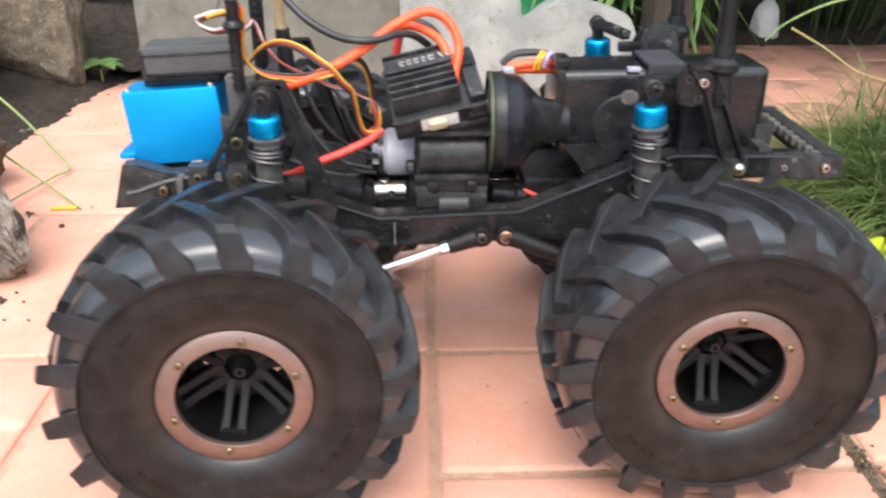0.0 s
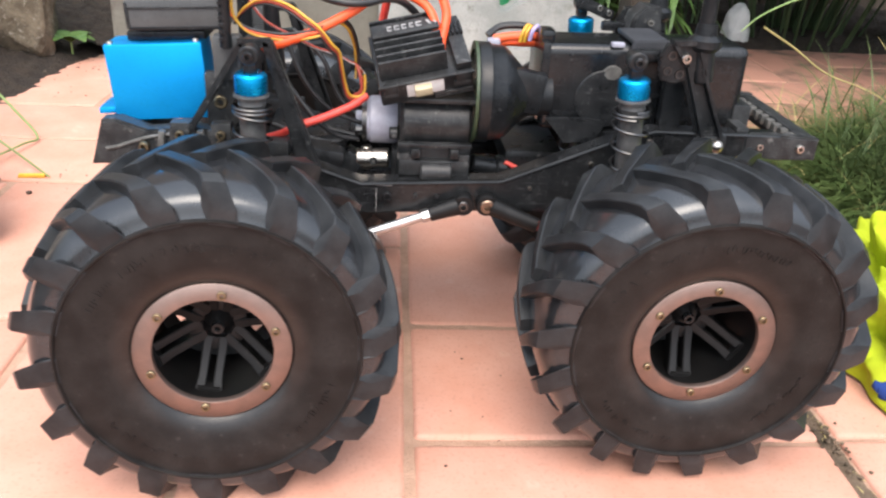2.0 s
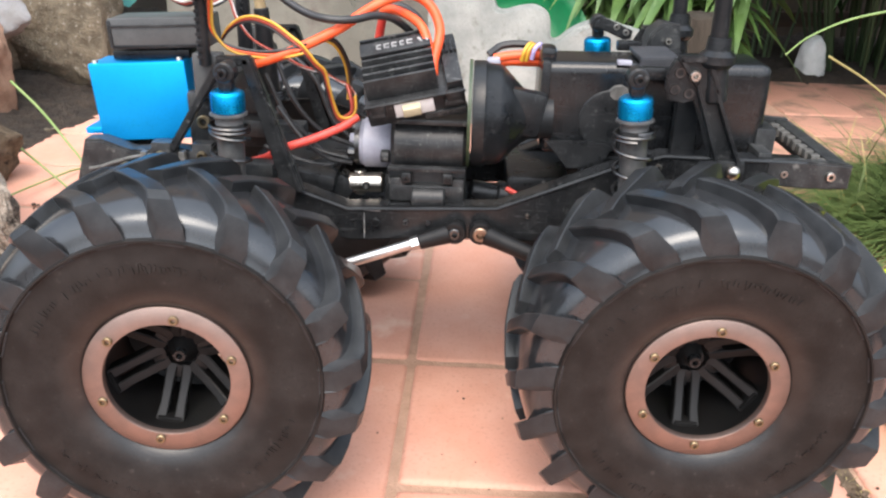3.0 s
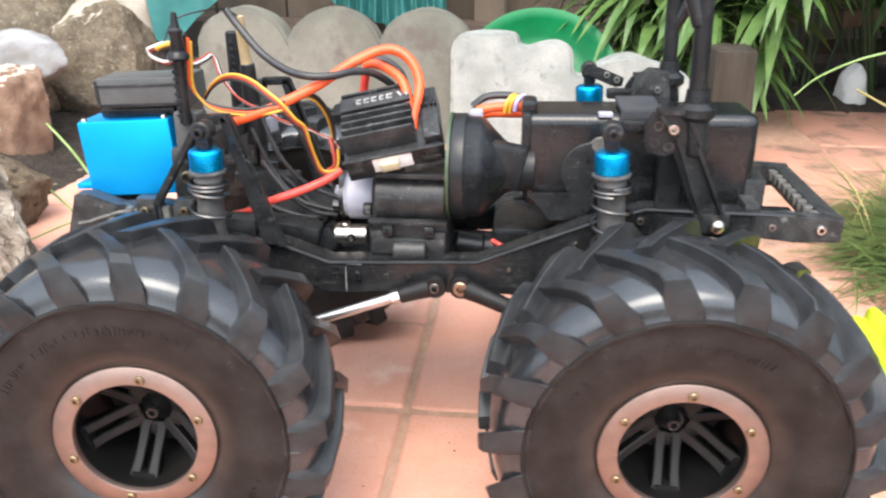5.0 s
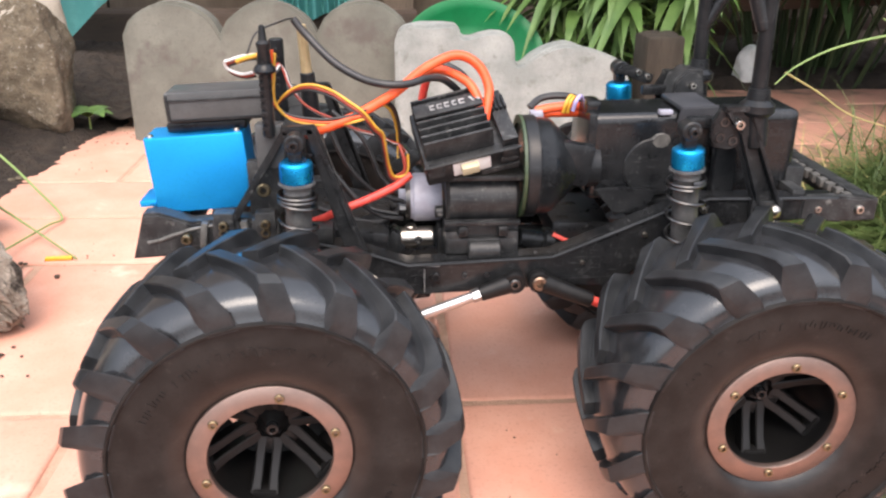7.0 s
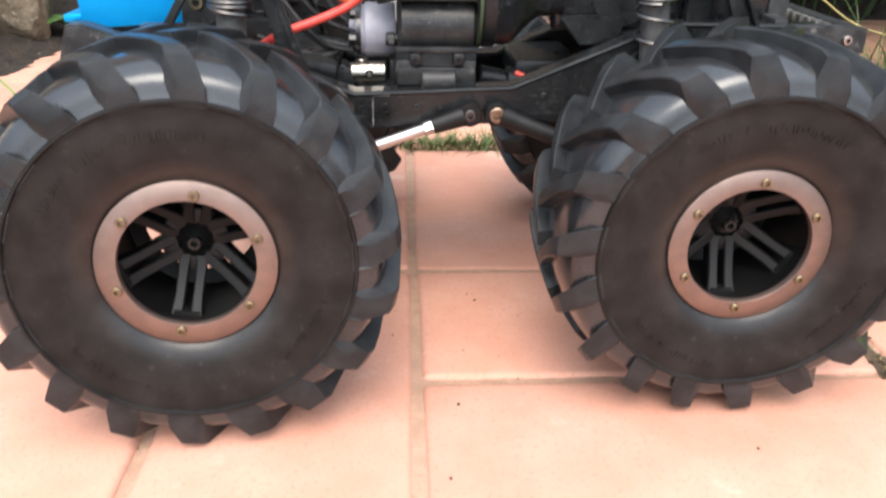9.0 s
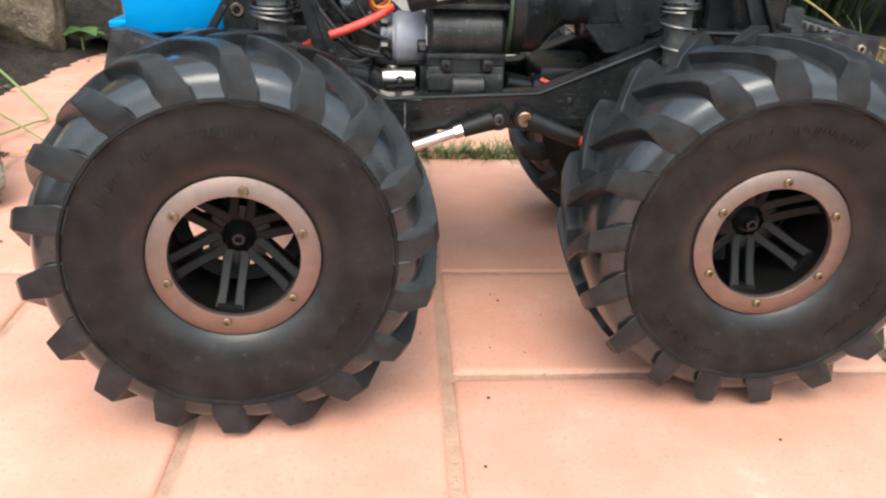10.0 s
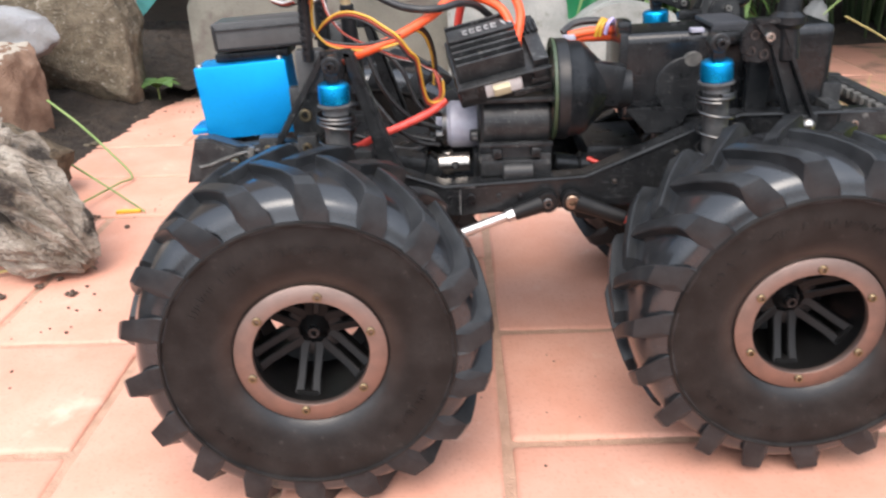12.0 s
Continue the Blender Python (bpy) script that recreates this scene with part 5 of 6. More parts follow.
tagged(grid_sheet("soil_bank", -1.2, -0.375, 0.05, 1.6, 260, 400, bank_height, M["soil"]),
       "crumbly dark soil bank of the flower bed", "soil", kind="structure")
tagged(grid_sheet("grass_soil", 0.385, 1.10, -0.45, 0.418, 120, 140, lambda x, y: 0.0008 + 0.006 * min(1.0, (x - 0.385) * 12) * (0.6 + noise.noise((x * 50, y * 50, 4))) + 0.002 * noise.noise((x * 170, y * 170, 2)) * min(1.0, (x - 0.385) * 30), M["soil"]),
       "dark soil under the grass beside the paving", "soil", kind="structure")
tagged(grid_sheet("back_bed", -0.425, 1.6, 0.632, 1.6, 300, 150, lambda x, y: 0.005 * noise.noise((x * 60, y * 60, 1)) + 0.003 * noise.noise((x * 170, y * 170, 2)) - 0.022 + 0.034 * max(min(1.0, max(0.0, (0.30 - x) / 0.05)), min(1.0, max(0.0, (y - 0.80 + 0.03 * noise.noise((x * 9, 1, 1))) / 0.06))) + 0.010 * noise.noise((x * 16, y * 16, 7)), M["soil"]),
       "dark soil bed behind the edging stones", "soil", kind="structure")


# ---- cloth ----
CLX, CLY = 0.306, -0.004


REACH = ((0, 0.112), (40, 0.090), (90, 0.076), (135, 0.092), (158, 0.122), (176, 0.120), (186, 0.108), (193, 0.089), (204, 0.087), (218, 0.102), (229, 0.108), (236, 0.092), (243, 0.066), (252, 0.036), (285, 0.036), (320, 0.066), (360, 0.112))


def cloth_edge(a):
    """Reach of the heap in the direction a."""
    d = math.degrees(a) % 360
    for (a0, r0), (a1, r1) in zip(REACH, REACH[1:]):
        if a0 <= d <= a1:
            u = 0.5 - 0.5 * math.cos(math.pi * (d - a0) / (a1 - a0))
            return (r0 + (r1 - r0) * u) * (1 + 0.05 * noise.noise((math.cos(a) * 7, math.sin(a) * 7, 1)))


def heap(t, a):
    """The smooth heap: t from its top (0) to its rim (1), a round it."""
    r = math.sin(t * math.pi / 2) * cloth_edge(a)
    x, y = r * math.cos(a), r * math.sin(a)
    sleeve = math.exp(-(((a - radians(226) + math.pi) % (2 * math.pi) - math.pi) / 0.36) ** 2)
    step = min(1.0, max(0.0, (x + 0.008) / 0.030))
    h = 0.060 + 0.018 * math.exp(-((x + 0.085) ** 2 + (y - 0.030) ** 2) / 0.0006) + 0.026 * step * step * (3 - 2 * step) - 0.014 * math.exp(-((x + 0.058) / 0.013) ** 2) * min(1.0, max(0.0, (y + 0.02) / 0.02)) + 0.010 * noise.noise((x * 18, y * 18, 1.7))
    return Vector((x, y, h * max(0.0, math.cos(t * math.pi / 2)) ** (0.5 + 0.8 * sleeve)))


def fold(p, d, wave, shift):
    """Long pleats across d: narrow rounded ridges with hollows between."""
    s = 6.283 * p.dot(d) / wave + 5.5 * noise.noise(p * 16 + Vector((shift, 2, 7))) + 0.9 * noise.noise(p * 60 + Vector((3, shift, 1)))
    return (1.02 - math.sqrt(math.sin(s / 2) ** 2 * 0.98 + 0.02)) ** 1.15


def crease(q, k, shift):
    """Crumple lines where flat patches of cloth meet."""
    w = q * k + Vector((shift, 0, 0)) + 0.55 * noise.noise_vector(q * k * 1.3 + Vector((2, shift, 5)))
    d = noise.voronoi(w)[0]
    return max(0.0, 1.0 - (d[1] - d[0]) / 0.42) ** 1.6


def billow(q):
    """Bunched pleats that change their direction over the heap, with crumple lines between."""
    def blend(k, shift):
        u = min(1.0, max(0.0, 0.5 + 3.0 * noise.noise(q * k + Vector((shift, 1, 4)))))
        return u * u * (3 - 2 * u)
    u = blend(15, 3.0)
    f = 0.0170 * (u * fold(q, FOLDS[0], 0.034, 1.0) + (1 - u) * fold(q, FOLDS[1], 0.027, 5.0))
    f += 0.0130 * blend(26, 8.0) * fold(q, FOLDS[2], 0.0190, 2.0)
    f += 0.0060 * blend(34, 6.0) * fold(q, FOLDS[3], 0.0110, 9.0)
    f += 0.0110 * crease(q, 36, 1.0) * (0.3 + 0.7 * blend(20, 5.0)) - 0.0080 * crease(q, 42, 7.0)
    f += 0.0040 * crease(q, 85, 3.0)
    return f + 0.012 * noise.noise(q * 30 + Vector((4, 4, 4)))


FOLDS = [Vector(v).normalized() for v in ((0.70, 0.30, 0.65), (-0.45, 0.40, 0.80), (0.30, -0.45, 0.85), (0.85, 0.10, -0.50))]
SLANT = Vector((0.12, 0.80, -0.60)).normalized()
# the sewn hem runs down the near lobe and turns round its foot
TRIM = smooth_path([(-0.0930, -0.0580, 0.013), (-0.0850, -0.0620, 0.012), (-0.0740, -0.0645, 0.011), (-0.0630, -0.0615, 0.012), (-0.0560, -0.0580, 0.018), (-0.0510, -0.0535, 0.028), (-0.0430, -0.0460, 0.040), (-0.0320, -0.0360, 0.053)], 8)


def shirt():
    bm = B()
    rings, seg = 130, 420
    rows = []
    for j in range(rings + 1):
        row, t = [], j / rings
        for k in range(seg if j else 1):
            a = 2 * math.pi * k / seg
            c = heap(t, a)
            n = (heap(min(1.0, t + 0.03), a) - heap(max(0.0, t - 0.03), a)).cross(heap(t, a + 0.03) - heap(t, a - 0.03)) if 0 < j else Vector((0, 0, 1))
            n = n.normalized() if n.length > 1e-9 else Vector((0, 0, 1))
            n = n if n.z > -0.2 else -n
            near = min((c - m - SLANT * (c - m).dot(SLANT)).length for m in TRIM[::6])
            calm = min(1.0, max(0.15, (near - 0.006) / 0.020))
            q = c + n * ((billow(c) - 0.010) * calm) * (1.0 if t < 0.9 else 1.0 - 0.5 * (t - 0.9) / 0.1)
            q.z = max(q.z, 0.0008 + 0.004 * (1 - t))
            row.append(bm.verts.new(q))
        rows.append(row)
    for k in range(seg):
        bm.faces.new((rows[0][0], rows[1][k], rows[1][(k + 1) % seg]))
    for a, b in zip(rows[1:], rows[2:]):
        for k in range(seg):
            bm.faces.new((a[k], b[k], b[(k + 1) % seg], a[(k + 1) % seg]))
    ob = tagged(part("shirt", bm, M["neon"], None, "", 80), "crumpled neon yellow shirt with blue trim on the paving", "shirt")
    ob.location = (CLX, CLY, 0.0006)
    sm = ob.modifiers.new("soften", "SMOOTH")
    sm.factor, sm.iterations = 0.5, 5
    bpy.context.view_layer.update()
    tree = BVHTree.FromObject(ob, bpy.context.evaluated_depsgraph_get())
    bm = B()
    rows = []
    line = [tree.ray_cast(p - SLANT * 0.2, SLANT)[0] or p for p in TRIM]
    for i, p in enumerate(line):
        d = (TRIM[min(i + 1, len(TRIM) - 1)] - TRIM[max(i - 1, 0)]).normalized()
        n0 = tree.find_nearest(p)[1]
        s = d.cross(n0).normalized() * 0.0053
        row = []
        for k in (-1, -0.6, 0, 0.6, 1):
            c, n, _, _ = tree.find_nearest(p + s * k)
            row.append(c + n * (0.0009 - 0.0006 * abs(k)))
        rows.append(row)
    for _ in range(6):
        rows = [rows[0]] + [[(a + b * 2 + c) / 4 for a, b, c in zip(rows[i - 1], rows[i], rows[i + 1])] for i in range(1, len(rows) - 1)] + [rows[-1]]
    rows = [[bm.verts.new(v) for v in r] for r in rows]
    for a, b in zip(rows, rows[1:]):
        for k in range(4):
            bm.faces.new((a[k], a[k + 1], b[k + 1], b[k]))
    trim = part("trim", bm, M["trimblue"], ob, "royal blue sewn trim", 80)
    th = trim.modifiers.new("thick", "SOLIDIFY")
    th.thickness, th.offset = 0.0007, 1.0


shirt()


# ---- grass, straws and plants ----
def blade(bm, base, length, lean, turn, width, seg=5, droop=0.6):
    d = Vector((math.cos(turn), math.sin(turn), 0))
    s = Vector((-d.y, d.x, 0)) * width
    rows = []
    for k in range(seg + 1):
        u = k / seg
        a = lean + droop * u
        p = Vector(base) + d * length * u * math.sin(a) + Vector((0, 0, length * u * math.cos(a)))
        w = s * (1 - u) ** 0.6 * 0.5
        rows.append((bm.verts.new(p - w), bm.verts.new(p + w)) if k < seg else (bm.verts.new(p),))
    for a, b in zip(rows, rows[1:]):
        bm.faces.new((a[0], a[1], b[1], b[0]) if len(b) == 2 else (a[0], a[1], b[0]))


def grass_patch(name, spots, count, lengths, material, label, seed, lean=(0.2, 1.0), width=0.0016, comb=None):
    rnd = random.Random(seed)
    bm = B()
    for _ in range(count):
        x, y, sx, sy = rnd.choice(spots)
        px, py = rnd.gauss(x, sx), rnd.gauss(y, sy)
        blade(bm, (px, py, -0.004), rnd.uniform(*lengths), rnd.uniform(*lean), rnd.uniform(0, 6.28) if comb is None else rnd.gauss(comb[0] + 1.2 * noise.noise((px * 30, py * 30, 2)), comb[1]), width * rnd.uniform(0.6, 1.4), 5, rnd.uniform(0.2, 0.9))
    return tagged(part(name, bm, M[material], None, "", 80, False), label, "grass", kind="stuff")


grass_patch("grass", [(0.385, 0.27, 0.022, 0.035), (0.40, 0.21, 0.030, 0.030), (0.43, 0.28, 0.030, 0.040), (0.47, 0.33, 0.040, 0.040), (0.50, 0.22, 0.05, 0.06), (0.57, 0.30, 0.07, 0.07)], 5600, (0.05, 0.14), "grass", "thick tuft of fine green grass beside the paving", 5, lean=(0.75, 1.35), width=0.0019, comb=(3.5, 0.65))
grass_patch("grass", [(0.345, 0.25, 0.022, 0.030), (0.365, 0.31, 0.020, 0.028), (0.350, 0.19, 0.022, 0.022), (0.385, 0.36, 0.025, 0.025)], 1900, (0.025, 0.070), "grass", "low matted grass spilling over the paving", 16, lean=(1.15, 1.50), width=0.0019, comb=(3.4, 0.7))
grass_patch("grass", [(0.40, 0.26, 0.03, 0.04), (0.46, 0.30, 0.05, 0.06)], 110, (0.07, 0.13), "grass", "thin upright blades rising from the tuft", 15, lean=(0.05, 0.5), width=0.0012)
grass_patch("grass", [(0.56, 0.42, 0.05, 0.04), (0.64, 0.36, 0.06, 0.05), (0.50, 0.36, 0.04, 0.03), (0.74, 0.44, 0.07, 0.05)], 1200, (0.06, 0.13), "grass", "tall dark green grass at the paving's end", 9, lean=(0.3, 1.2), width=0.0022)
grass_patch("grass", [(0.40, 0.26, 0.05, 0.07), (0.52, 0.30, 0.08, 0.08)], 220, (0.05, 0.13), "straw", "dry straw blades mixed into the grass tuft", 6, lean=(0.5, 1.3), width=0.0012)
grass_patch("grass", [(-0.02 + 0.012 * k, 0.222, 0.007, 0.005) for k in range(9)], 800, (0.008, 0.028), "grass", "short grass growing in a paving joint", 7, width=0.0012)
grass_patch("grass", [(0.186, -0.085, 0.003, 0.02), (0.185, -0.06, 0.003, 0.02)], 60, (0.004, 0.010), "straw", "tiny dry weeds in the dark joint", 8, width=0.0010)


def stem(name, pts, r, material, label, category, taper=0.5):
    bm = B()
    wire(bm, pts, r, 7, 8, taper)
    return tagged(part(name, bm, M[material], None, "", 60), label, category)


stem("straw", [(0.331, 0.385, 0.112), (0.372, 0.395, 0.091), (0.414, 0.400, 0.066), (0.475, 0.400, 0.045), (0.540, 0.405, 0.004)], 0.0011, "straw", "dry pale straw leaning over the far paving", "straw")
stem("straw", [(0.470, 0.470, 0.152), (0.500, 0.470, 0.138), (0.545, 0.475, 0.116), (0.620, 0.480, 0.075), (0.700, 0.490, 0.004)], 0.0009, "stalk", "thin pale stem leaning behind the straw", "straw")
stem("grass_stalk", [(0.395, 0.170, -0.004), (0.375, 0.160, 0.100), (0.335, 0.148, 0.172), (0.290, 0.141, 0.184), (0.240, 0.134, 0.178), (0.210, 0.131, 0.166), (0.196, 0.130, 0.154)], 0.0013, "stalk", "green grass blade arching down to its tip", "grass stalk", 0.35)
stem("grass_stalk", [(0.2940, 0.052, 0.030), (0.2938, 0.050, 0.080), (0.2935, 0.050, 0.130), (0.2930, 0.050, 0.190), (0.2925, 0.055, 0.260)], 0.0019, "stalk", "tall upright green grass stalk", "grass stalk")
stem("grass_stalk", [(-0.470, 0.430, 0.050), (-0.4205, 0.3863, 0.034), (-0.375, 0.340, 0.018), (-0.345, 0.309, 0.004), (-0.348, 0.285, 0.005), (-0.3578, 0.2246, 0.008), (-0.372, 0.190, 0.004)], 0.0014, "stalk", "bent green grass blade over the paving", "grass stalk")
stem("grass_stalk", [(-0.440, 0.335, 0.030), (-0.3972, 0.3021, 0.020), (-0.345, 0.258, 0.010), (-0.3015, 0.2194, 0.002)], 0.0014, "stalk", "bent green grass blade over the paving", "grass stalk")
stem("twig", [(-0.4131, 0.0741, 0.006), (-0.3631, 0.1041, 0.004), (-0.3479, 0.1140, 0.003), (-0.3307, 0.1194, 0.002)], 0.0014, "straw", "thin dry twig lying under the log", "twig")
bm = B()
box(bm, (0.020, 0.0042, 0.0026), at(-0.316, 0.222, 0.0016, 0, 0, 4), 0.0006)
tagged(part("stick", bm, M["ochre"], None), "short yellow stick lying in a paving joint", "stick")


def dry_plant():
    e = thing("dry_plant", 0.372, 0.165, 0, "withered dry plant stalk with papery leaves by the shirt", "plant")
    bm = B()
    wire(bm, [(0.012, 0.004, -0.004), (0.010, 0.003, 0.05), (0.006, 0, 0.10), (0.003, 0.002, 0.16), (0.000, 0.004, 0.26)], 0.0062, 9, 8, 0.7)
    part("stem", bm, M["deadstem"], e, "dark brown withered stem")
    rnd = random.Random(31)
    bm = B()
    for k in range(80):
        z = rnd.uniform(0.10, 0.25)
        blade(bm, (rnd.gauss(-0.012, 0.008), rnd.gauss(0, 0.008), z), rnd.uniform(0.015, 0.040), rnd.uniform(1.4, 3.0), rnd.uniform(0, 6.28), rnd.uniform(0.003, 0.008), 5, rnd.uniform(0.6, 2.6))
    tagged(part("foliage", bm, M["straw"], e, "papery tan dead leaves", 80, False), kind="stuff")


def leaf(bm, base, d, up, length, width, bend=0.5):
    """A folded lance-shaped leaf from base along d, drooping."""
    d = d.normalized()
    s = d.cross(up)
    s = s.normalized() if s.length > 0.05 else d.orthogonal().normalized()
    n = s.cross(d).normalized()
    shape = ((0.0, 0.15), (0.15, 0.75), (0.35, 1.0), (0.6, 0.8), (0.82, 0.42), (1.0, 0.0))
    rows = []
    for u, w in shape:
        c = Vector(base) + d * length * u - Vector((0, 0, 1)) * bend * length * u * u
        hw = s * width * 0.5 * w
        rows.append((bm.verts.new(c - hw + n * width * 0.12 * w), bm.verts.new(c), bm.verts.new(c + hw + n * width * 0.12 * w)) if w > 0 else (bm.verts.new(c),))
    for a, b in zip(rows, rows[1:]):
        if len(b) == 3:
            bm.faces.new((a[0], a[1], b[1], b[0]))
            bm.faces.new((a[1], a[2], b[2], b[1]))
        else:
            bm.faces.new((a[0], a[1], b[0]))
            bm.faces.new((a[1], a[2], b[0]))


def leafy_plant(x, y, height, spread, leaves, seed, material, label, length=(0.06, 0.12), width=0.016, z_low=0.10, lean=(0, 0)):
    rnd = random.Random(seed)
    e = thing("leafy_plant", x, y, 0.0, label, "plant", "leafy plants behind the edging stones")
    lv = B()
    per = 24 if leaves < 600 else 64
    for k in range(max(3, leaves // per)):
        st = B()
        a = rnd.uniform(0, 6.28)
        r = rnd.uniform(0.1, 1.0) * spread
        tip = Vector((math.cos(a) * r + lean[0], math.sin(a) * r * 0.7 + lean[1], height * rnd.uniform(0.6, 1.0)))
        root = Vector((math.cos(a) * r * 0.25, math.sin(a) * r * 0.25, 0.0))
        mid = (root + tip) / 2 + Vector((0, 0, height * 0.12))
        path = smooth_path([root, mid, tip], 8)
        wire(st, [root, mid, tip], 0.0022, 6, 8, 0.4)
        part("stem", st, M["shadestem" if material == "shadeleaf" else "stalk"], e)
        for _ in range(per):
            p = path[rnd.randint(4, len(path) - 1)]
            if p.z < z_low:
                continue
            b = rnd.uniform(0, 6.28)
            leaf(lv, p, Vector((math.cos(b), math.sin(b), rnd.uniform(-0.3, 0.7))), Vector((0, 0, 1)), rnd.uniform(*length), width * rnd.uniform(0.7, 1.2), rnd.uniform(0.3, 0.9))
    tagged(part("foliage", lv, M[material], e, "", 80, False), kind="stuff")
    return e


dry_plant()
leafy_plant(0.440, 0.185, 0.24, 0.05, 72, 48, "leaf", "broad-leaved green plant beside the dry stalk", (0.04, 0.07), 0.045, z_low=0.13)
leafy_plant(0.190, 0.735, 0.27, 0.13, 260, 41, "leaf", "fresh green plant with long lance-shaped drooping leaves", z_low=0.06)
leafy_plant(0.310, 0.740, 0.27, 0.13, 220, 42, "leaf", "fresh green plant with long lance-shaped drooping leaves", z_low=0.07)
leafy_plant(0.460, 0.960, 0.70, 0.24, 800, 43, "shadeleaf", "green leafy plant, darkened as in the shade behind", z_low=0.04)
# these plants are stretched and leaned out of view to shade the far paving
leafy_plant(0.660, 0.980, 0.80, 0.28, 1200, 44, "shadeleaf", "green leafy plant, darkened as in the shade behind", (0.09, 0.17), 0.026, z_low=0.02, lean=(-0.10, -0.34))
leafy_plant(0.900, 0.860, 0.80, 0.30, 1100, 45, "shadeleaf", "green leafy plant, darkened as in the shade behind", (0.09, 0.17), 0.026, z_low=0.02, lean=(-0.26, -0.16))
leafy_plant(0.860, 0.560, 0.70, 0.24, 700, 46, "shadeleaf", "green leafy plant, darkened as in shade, over the far paving", (0.09, 0.16), 0.026, z_low=0.16, lean=(-0.22, 0.06))
# canopy added above the view only to block sky over the far paving
leafy_plant(0.640, 0.930, 0.80, 0.44, 3400, 49, "shadeleaf", "unseen leaf canopy added to shade the far paving", (0.11, 0.19), 0.046, z_low=0.34, lean=(-0.06, -0.26))
leafy_plant(0.300, 1.080, 0.34, 0.18, 220, 47, "shadeleaf", "green leafy plant, darkened as in shade, against the fence", z_low=0.04)


def weed():
    e = thing("weed", -0.420, 0.612, 0.004, "small bright green weed sprouting beside the edging stone", "weed")
    rnd = random.Random(51)
    bm = B()
    for k in range(7):
        a = k * 0.9
        leaf(bm, (0, 0, 0.016), Vector((math.cos(a), math.sin(a) * 0.8, 0.7)), Vector((0, 0, 1)), rnd.uniform(0.032, 0.050), 0.026, 0.5)
    tagged(part("foliage", bm, M["leaf"], e, "", 80, False), kind="stuff")
    bm = B()
    wire(bm, [(0, 0, -0.004), (0, 0, 0.006), (0, 0, 0.018)], 0.0012, 6)
    part("stem", bm, M["stalk"], e)


weed()

# ---- behind: bowl, tarpaulin, fence ----
e = B()
lathe(e, [(0, 0.030), (0.052, 0.030), (0.066, 0.026), (0.080, 0.006), (0.087, 0.001), (0.094, 0.000), (0.095, 0.003), (0.088, 0.005), (0.082, 0.010), (0.068, 0.031), (0.054, 0.035), (0, 0.035)], at(0.055, 0.660, 0.083, -40, 0, 4) @ Matrix.Diagonal((1.00, 0.92, 0.92, 1)), 64)
tagged(part("bowl", e, M["bowl"], None, "", 50), "green plastic dish leaning behind the edging stones", "dish")


def tarp(name, x0, x1, y0, low, pleats, depth, label):
    """A hanging sheet whose lower edge is low(x), pleated across."""
    bm = B()
    n, m = 120, 14
    v = []
    for j in range(m + 1):
        row = []
        for i in range(n + 1):
            u, w = i / n, j / m
            x = x0 + (x1 - x0) * u
            z = low(x) + (0.45 - low(x)) * w
            y = y0 + depth * math.sin(pleats * u * 6.283 + 3 * w + 1.5 * noise.noise((u * 5, 1, 2))) + 0.02 * noise.noise((u * 4, w * 3, 1)) + 0.06 * w
            row.append(bm.verts.new((x + 0.05 * w * (0.5 - u), y, z)))
        v.append(row)
    for j in range(m):
        for i in range(n):
            bm.faces.new((v[j][i], v[j][i + 1], v[j + 1][i + 1], v[j + 1][i]))
    bmesh.ops.solidify(bm, geom=bm.faces[:], thickness=0.002)
    return tagged(part(name, bm, M["teal"], None, "", 80), label, "tarpaulin")


tarp("tarpaulin", -0.70, -0.43, 0.985, lambda x: 0.054 + 0.90 * max(0.0, x + 0.571) + 0.55 * max(0.0, -0.571 - x), 1.6, 0.010, "smooth corner of a teal tarpaulin hanging behind the boulder")
tarp("tarpaulin", -0.315, -0.105, 1.060, lambda x: 0.076 + 0.42 * abs(x + 0.19), 9, 0.011, "finely pleated teal tarpaulin hanging against the fence")
# made-up dark block, fills the dim space under the tarpaulin
bm = B()
box(bm, (0.62, 0.08, 0.10), at(-0.31, 1.13, 0.036), 0.01)
tagged(part("timber_block", bm, M["gapdark"], None), "dark block added to fill the dim gap under the tarpaulin", "timber")
fence = tagged(grid_sheet("fence", -1.6, 2.4, 0, 0.001, 1, 1, lambda x, y: 0, M["fence"]), "weathered wooden board fence closing the garden bed", "fence", kind="structure")
fence.matrix_basis = at(0, 1.245, -0.01)
rnd = random.Random(61)
# board tops are unseen; their height is set to shade the bed
x = -1.5
while x < 2.3:
    bm = B()
    box(bm, (0.138, 0.018, 1.50), at(x, 1.23 + rnd.uniform(-0.003, 0.003), 0.74), 0.003)
    part("board", bm, M["fence"], fence).matrix_parent_inverse = fence.matrix_basis.inverted()
    x += 0.142
bm = B()
box(bm, (0.055, 0.030, 0.50), at(-0.035, 1.150, 0.23), 0.003)
tagged(part("stake", bm, M["fence"], None), "orange-brown wooden stake in front of the fence", "stake")
for px_, py_, pz, w, a in ((0.72, 0.900, 0.132, 0.46, -2.5), (0.66, 1.100, 0.060, 0.60, -2)):
    bm = B()
    box(bm, (w, 0.022, 0.026), at(px_, py_, pz, 0, a, 0), 0.004)
    box(bm, (0.03, 0.03, pz + 0.03), at(px_ + 0.1, py_ + 0.028, pz / 2), 0.003)
    tagged(part("board_scrap", bm, M["redwood"], None), "reddish brown plank among the plants", "board")

# crumbs of soil and bits on the paving
rnd = random.Random(71)


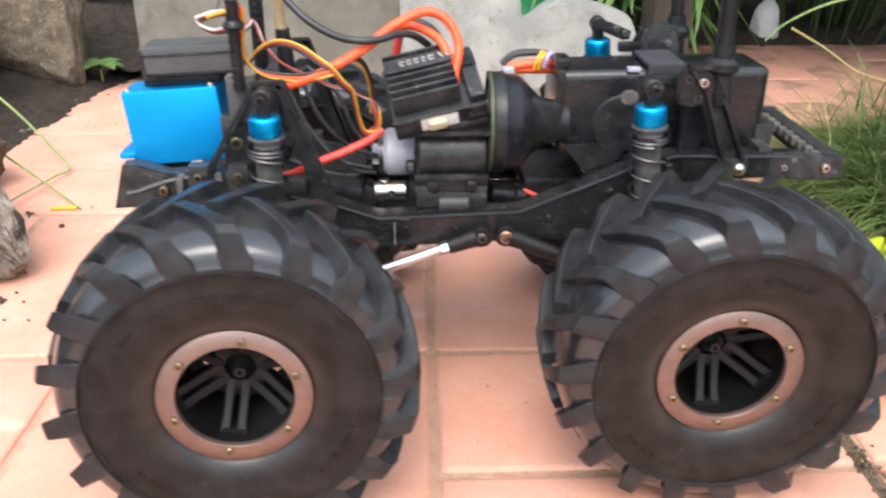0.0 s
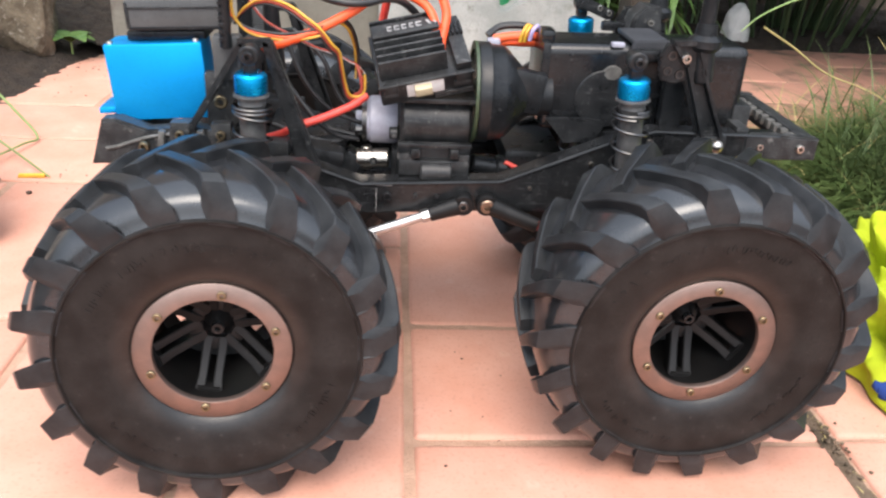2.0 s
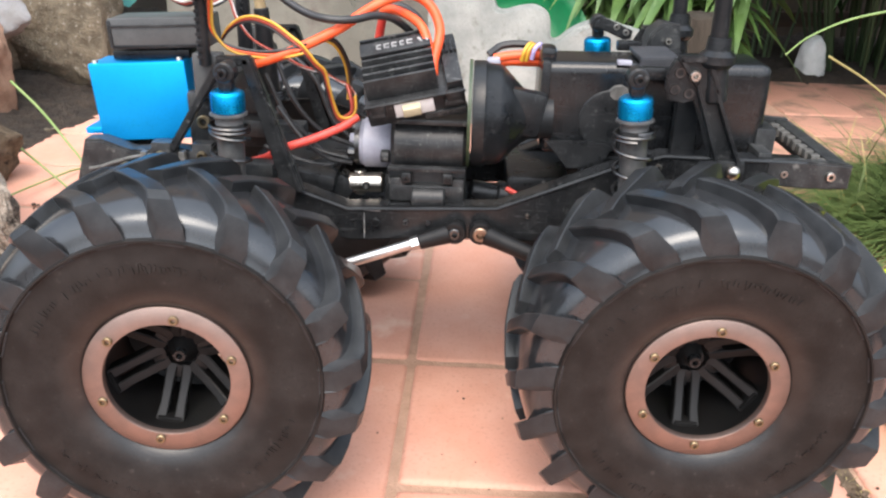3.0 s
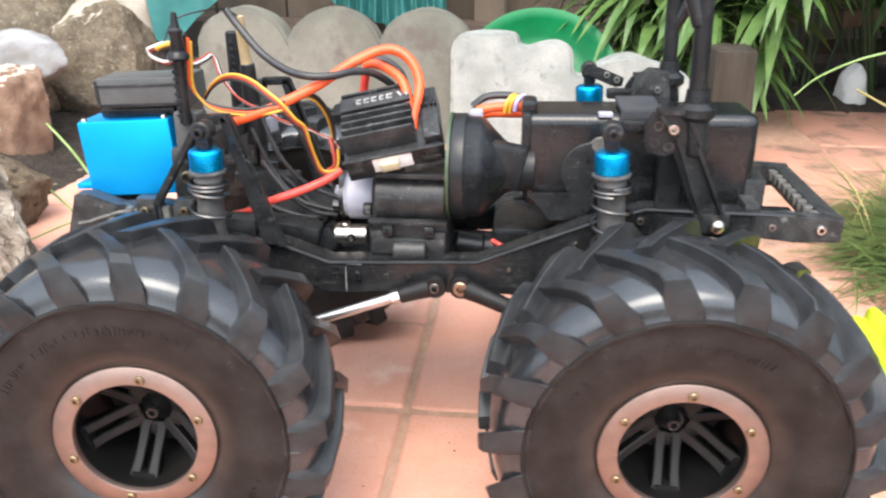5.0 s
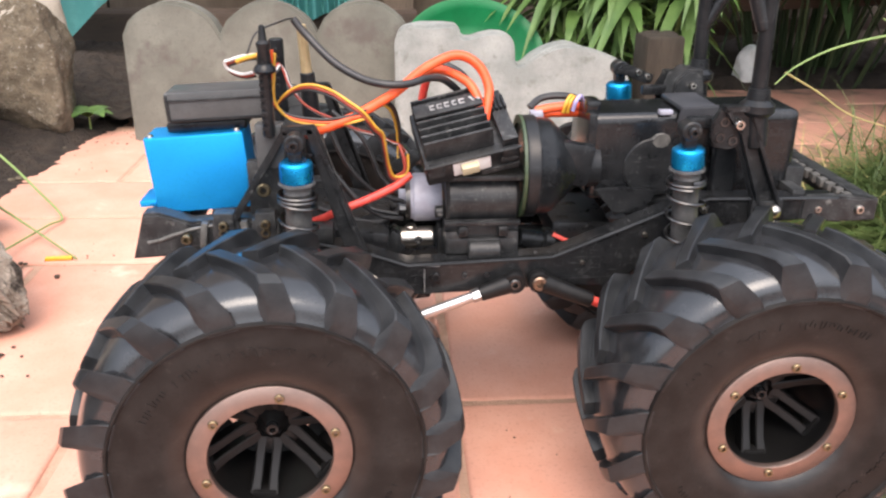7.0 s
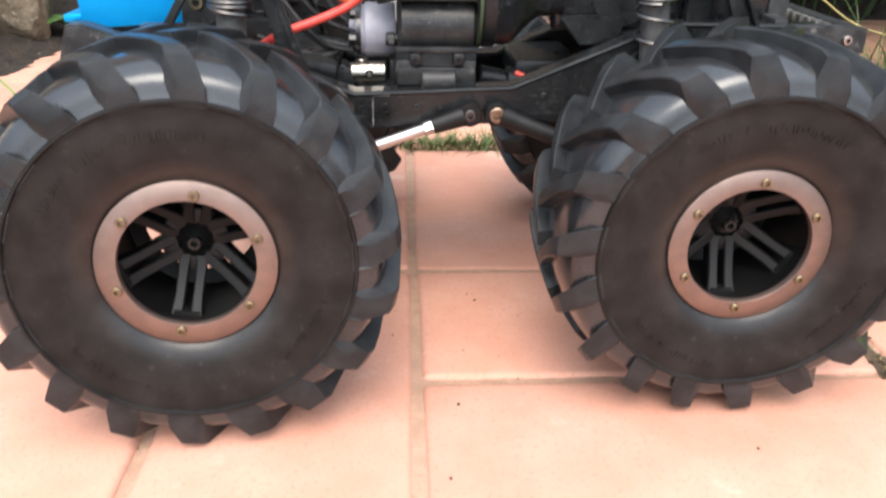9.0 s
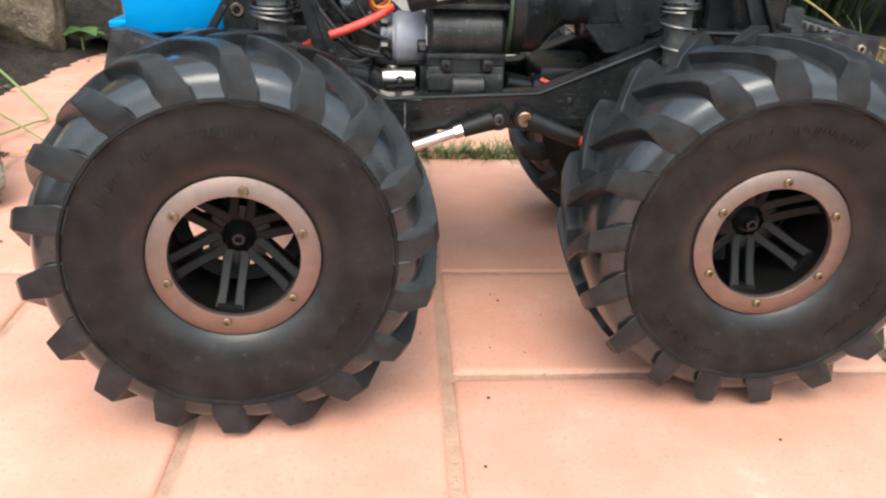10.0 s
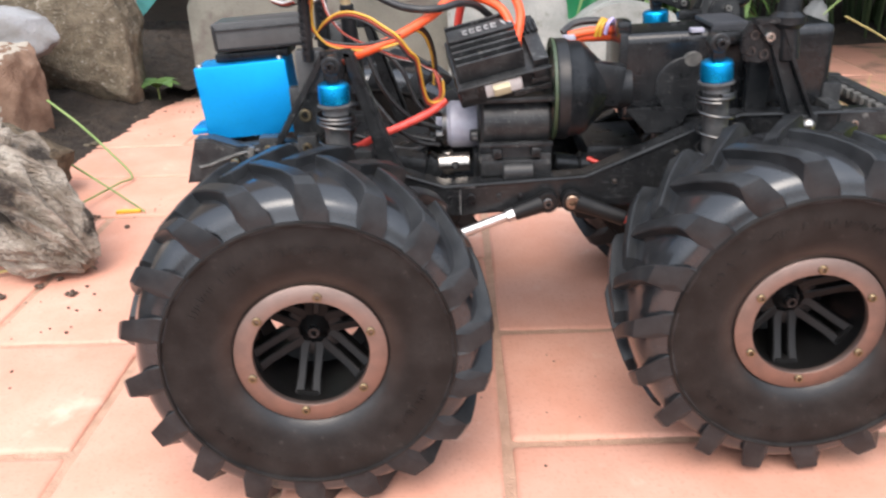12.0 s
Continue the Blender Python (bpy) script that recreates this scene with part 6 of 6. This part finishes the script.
def crumbs(name, spots, count, size, material, label):
    bm = B()
    for _ in range(count):
        x, y, s = rnd.choice(spots)
        r = rnd.uniform(*size)
        c = Vector((rnd.gauss(x, s), rnd.gauss(y, s), r * 0.4))
        g = bmesh.ops.create_icosphere(bm, subdivisions=1, radius=r)
        for v in g["verts"]:
            v.co = Vector((v.co.x * rnd.uniform(0.6, 1.4), v.co.y * rnd.uniform(0.6, 1.4), v.co.z * 0.7)) + c
    return tagged(part(name, bm, M[material], None, "", 60), label, "debris", kind="stuff")


crumbs("soil_crumbs", [(-0.40, 0.56, 0.03), (-0.36, 0.60, 0.03), (-0.30, 0.05, 0.03), (-0.33, -0.01, 0.03), (-0.30, 0.22, 0.02), (-0.38, 0.45, 0.03), (-0.41, 0.62, 0.02)], 85, (0.0004, 0.0012), "debris", "scattered dark soil crumbs on the paving")
crumbs("soil_crumbs", [(0.05, -0.15, 0.07), (0.0, -0.05, 0.03), (0.24, -0.12, 0.03), (-0.02, -0.11, 0.06)], 24, (0.0003, 0.0008), "debris", "tiny dark specks on the paving")
crumbs("soil_clods", [(-0.3397, 0.2145, 0.0015), (-0.3053, 0.1896, 0.0015), (-0.3286, 0.0872, 0.0015), (-0.3194, 0.0979, 0.0015), (-0.3149, 0.0958, 0.0015), (-0.3000, 0.0736, 0.0015), (-0.3452, 0.0725, 0.0015)], 22, (0.0012, 0.0028), "debris", "dark clods of soil lying on the paving")
crumbs("pebbles", [(-0.445, 0.45, 0.018), (-0.455, 0.52, 0.02), (-0.45, 0.36, 0.02)], 26, (0.002, 0.005), "rock", "small stones along the soil edge")
crumbs("gravel", [(0.187, -0.10, 0.003), (0.186, -0.15, 0.003), (0.188, -0.06, 0.003)], 50, (0.0003, 0.0010), "moss", "dark grit in the wide paving joint")
crumbs("moss_clumps", [(0.186, -0.112, 0.003), (0.187, -0.094, 0.004), (0.186, -0.080, 0.004)], 34, (0.0005, 0.0016), "moss", "brown mossy clumps in the wide paving joint")

tagged(grid_sheet("dirt_joint", 0.1815, 0.1895, -0.95, -0.01, 6, 300, lambda x, y: -0.0008 + 0.0016 * noise.noise((x * 300, y * 160, 5)) + 0.0008 * noise.noise((x * 900, y * 700, 2)) - 0.5 * max(0, abs(x - 0.1855) - 0.0030), M["moss"]),
       "dark mossy dirt in a wide paving joint", "joint", kind="structure")

# ---- paving blocks, each its own piece ----
PITCH, CX, CY = 0.2052, -0.0205, 0.0095


def block_mesh(material):
    bm = B()
    box(bm, (0.2006, 0.0982, 0.040), at(0, 0, -0.020), 0.0032, 3)
    bmesh.ops.subdivide_edges(bm, edges=[e for e in bm.edges if e.calc_length() > 0.05], cuts=1, use_grid_fill=True)
    me = bpy.data.meshes.new("paving_block")
    bmesh.ops.recalc_face_normals(bm, faces=bm.faces)
    bm.to_mesh(me)
    bm.free()
    me.materials.append(material)
    me.shade_smooth()
    me.set_sharp_from_angle(angle=radians(50))
    return me


# the far blocks carry shade in their base colour, besides the soil spots
blocks, shaded_soiled = block_mesh(M["paver"]), block_mesh(M["shaded_soiled_paver"])
rnd = random.Random(81)
for i in range(-2, 4):
    for j in range(-5, 4):
        if i >= 2 and not (j >= 2 or j <= -4):
            continue
        if j == 3 and i < 2:
            continue
        odd = (i + j) % 2 == 1
        if i >= 1:
            odd = not odd
        cx = CX + PITCH * (i + 0.5) + (0.004 if i >= 1 else 0.0)
        cy = CY + PITCH * (j + 0.5) + (0.003 if i >= 1 else 0.0)
        for s in (-1, 1):
            ob = new("paving_block", shaded_soiled if i >= 1 and j >= 1 else blocks)
            ob.parent = pavement
            lift = rnd.uniform(-0.0008, 0.0004)
            tilt = (rnd.uniform(-0.15, 0.15), rnd.uniform(-0.15, 0.15), rnd.uniform(-0.5, 0.5))
            if odd:
                ob.matrix_basis = at(cx, cy + s * PITCH / 4, lift, *tilt)
            else:
                ob.matrix_basis = at(cx + s * PITCH / 4, cy, lift, tilt[0], tilt[1], 90 + tilt[2])
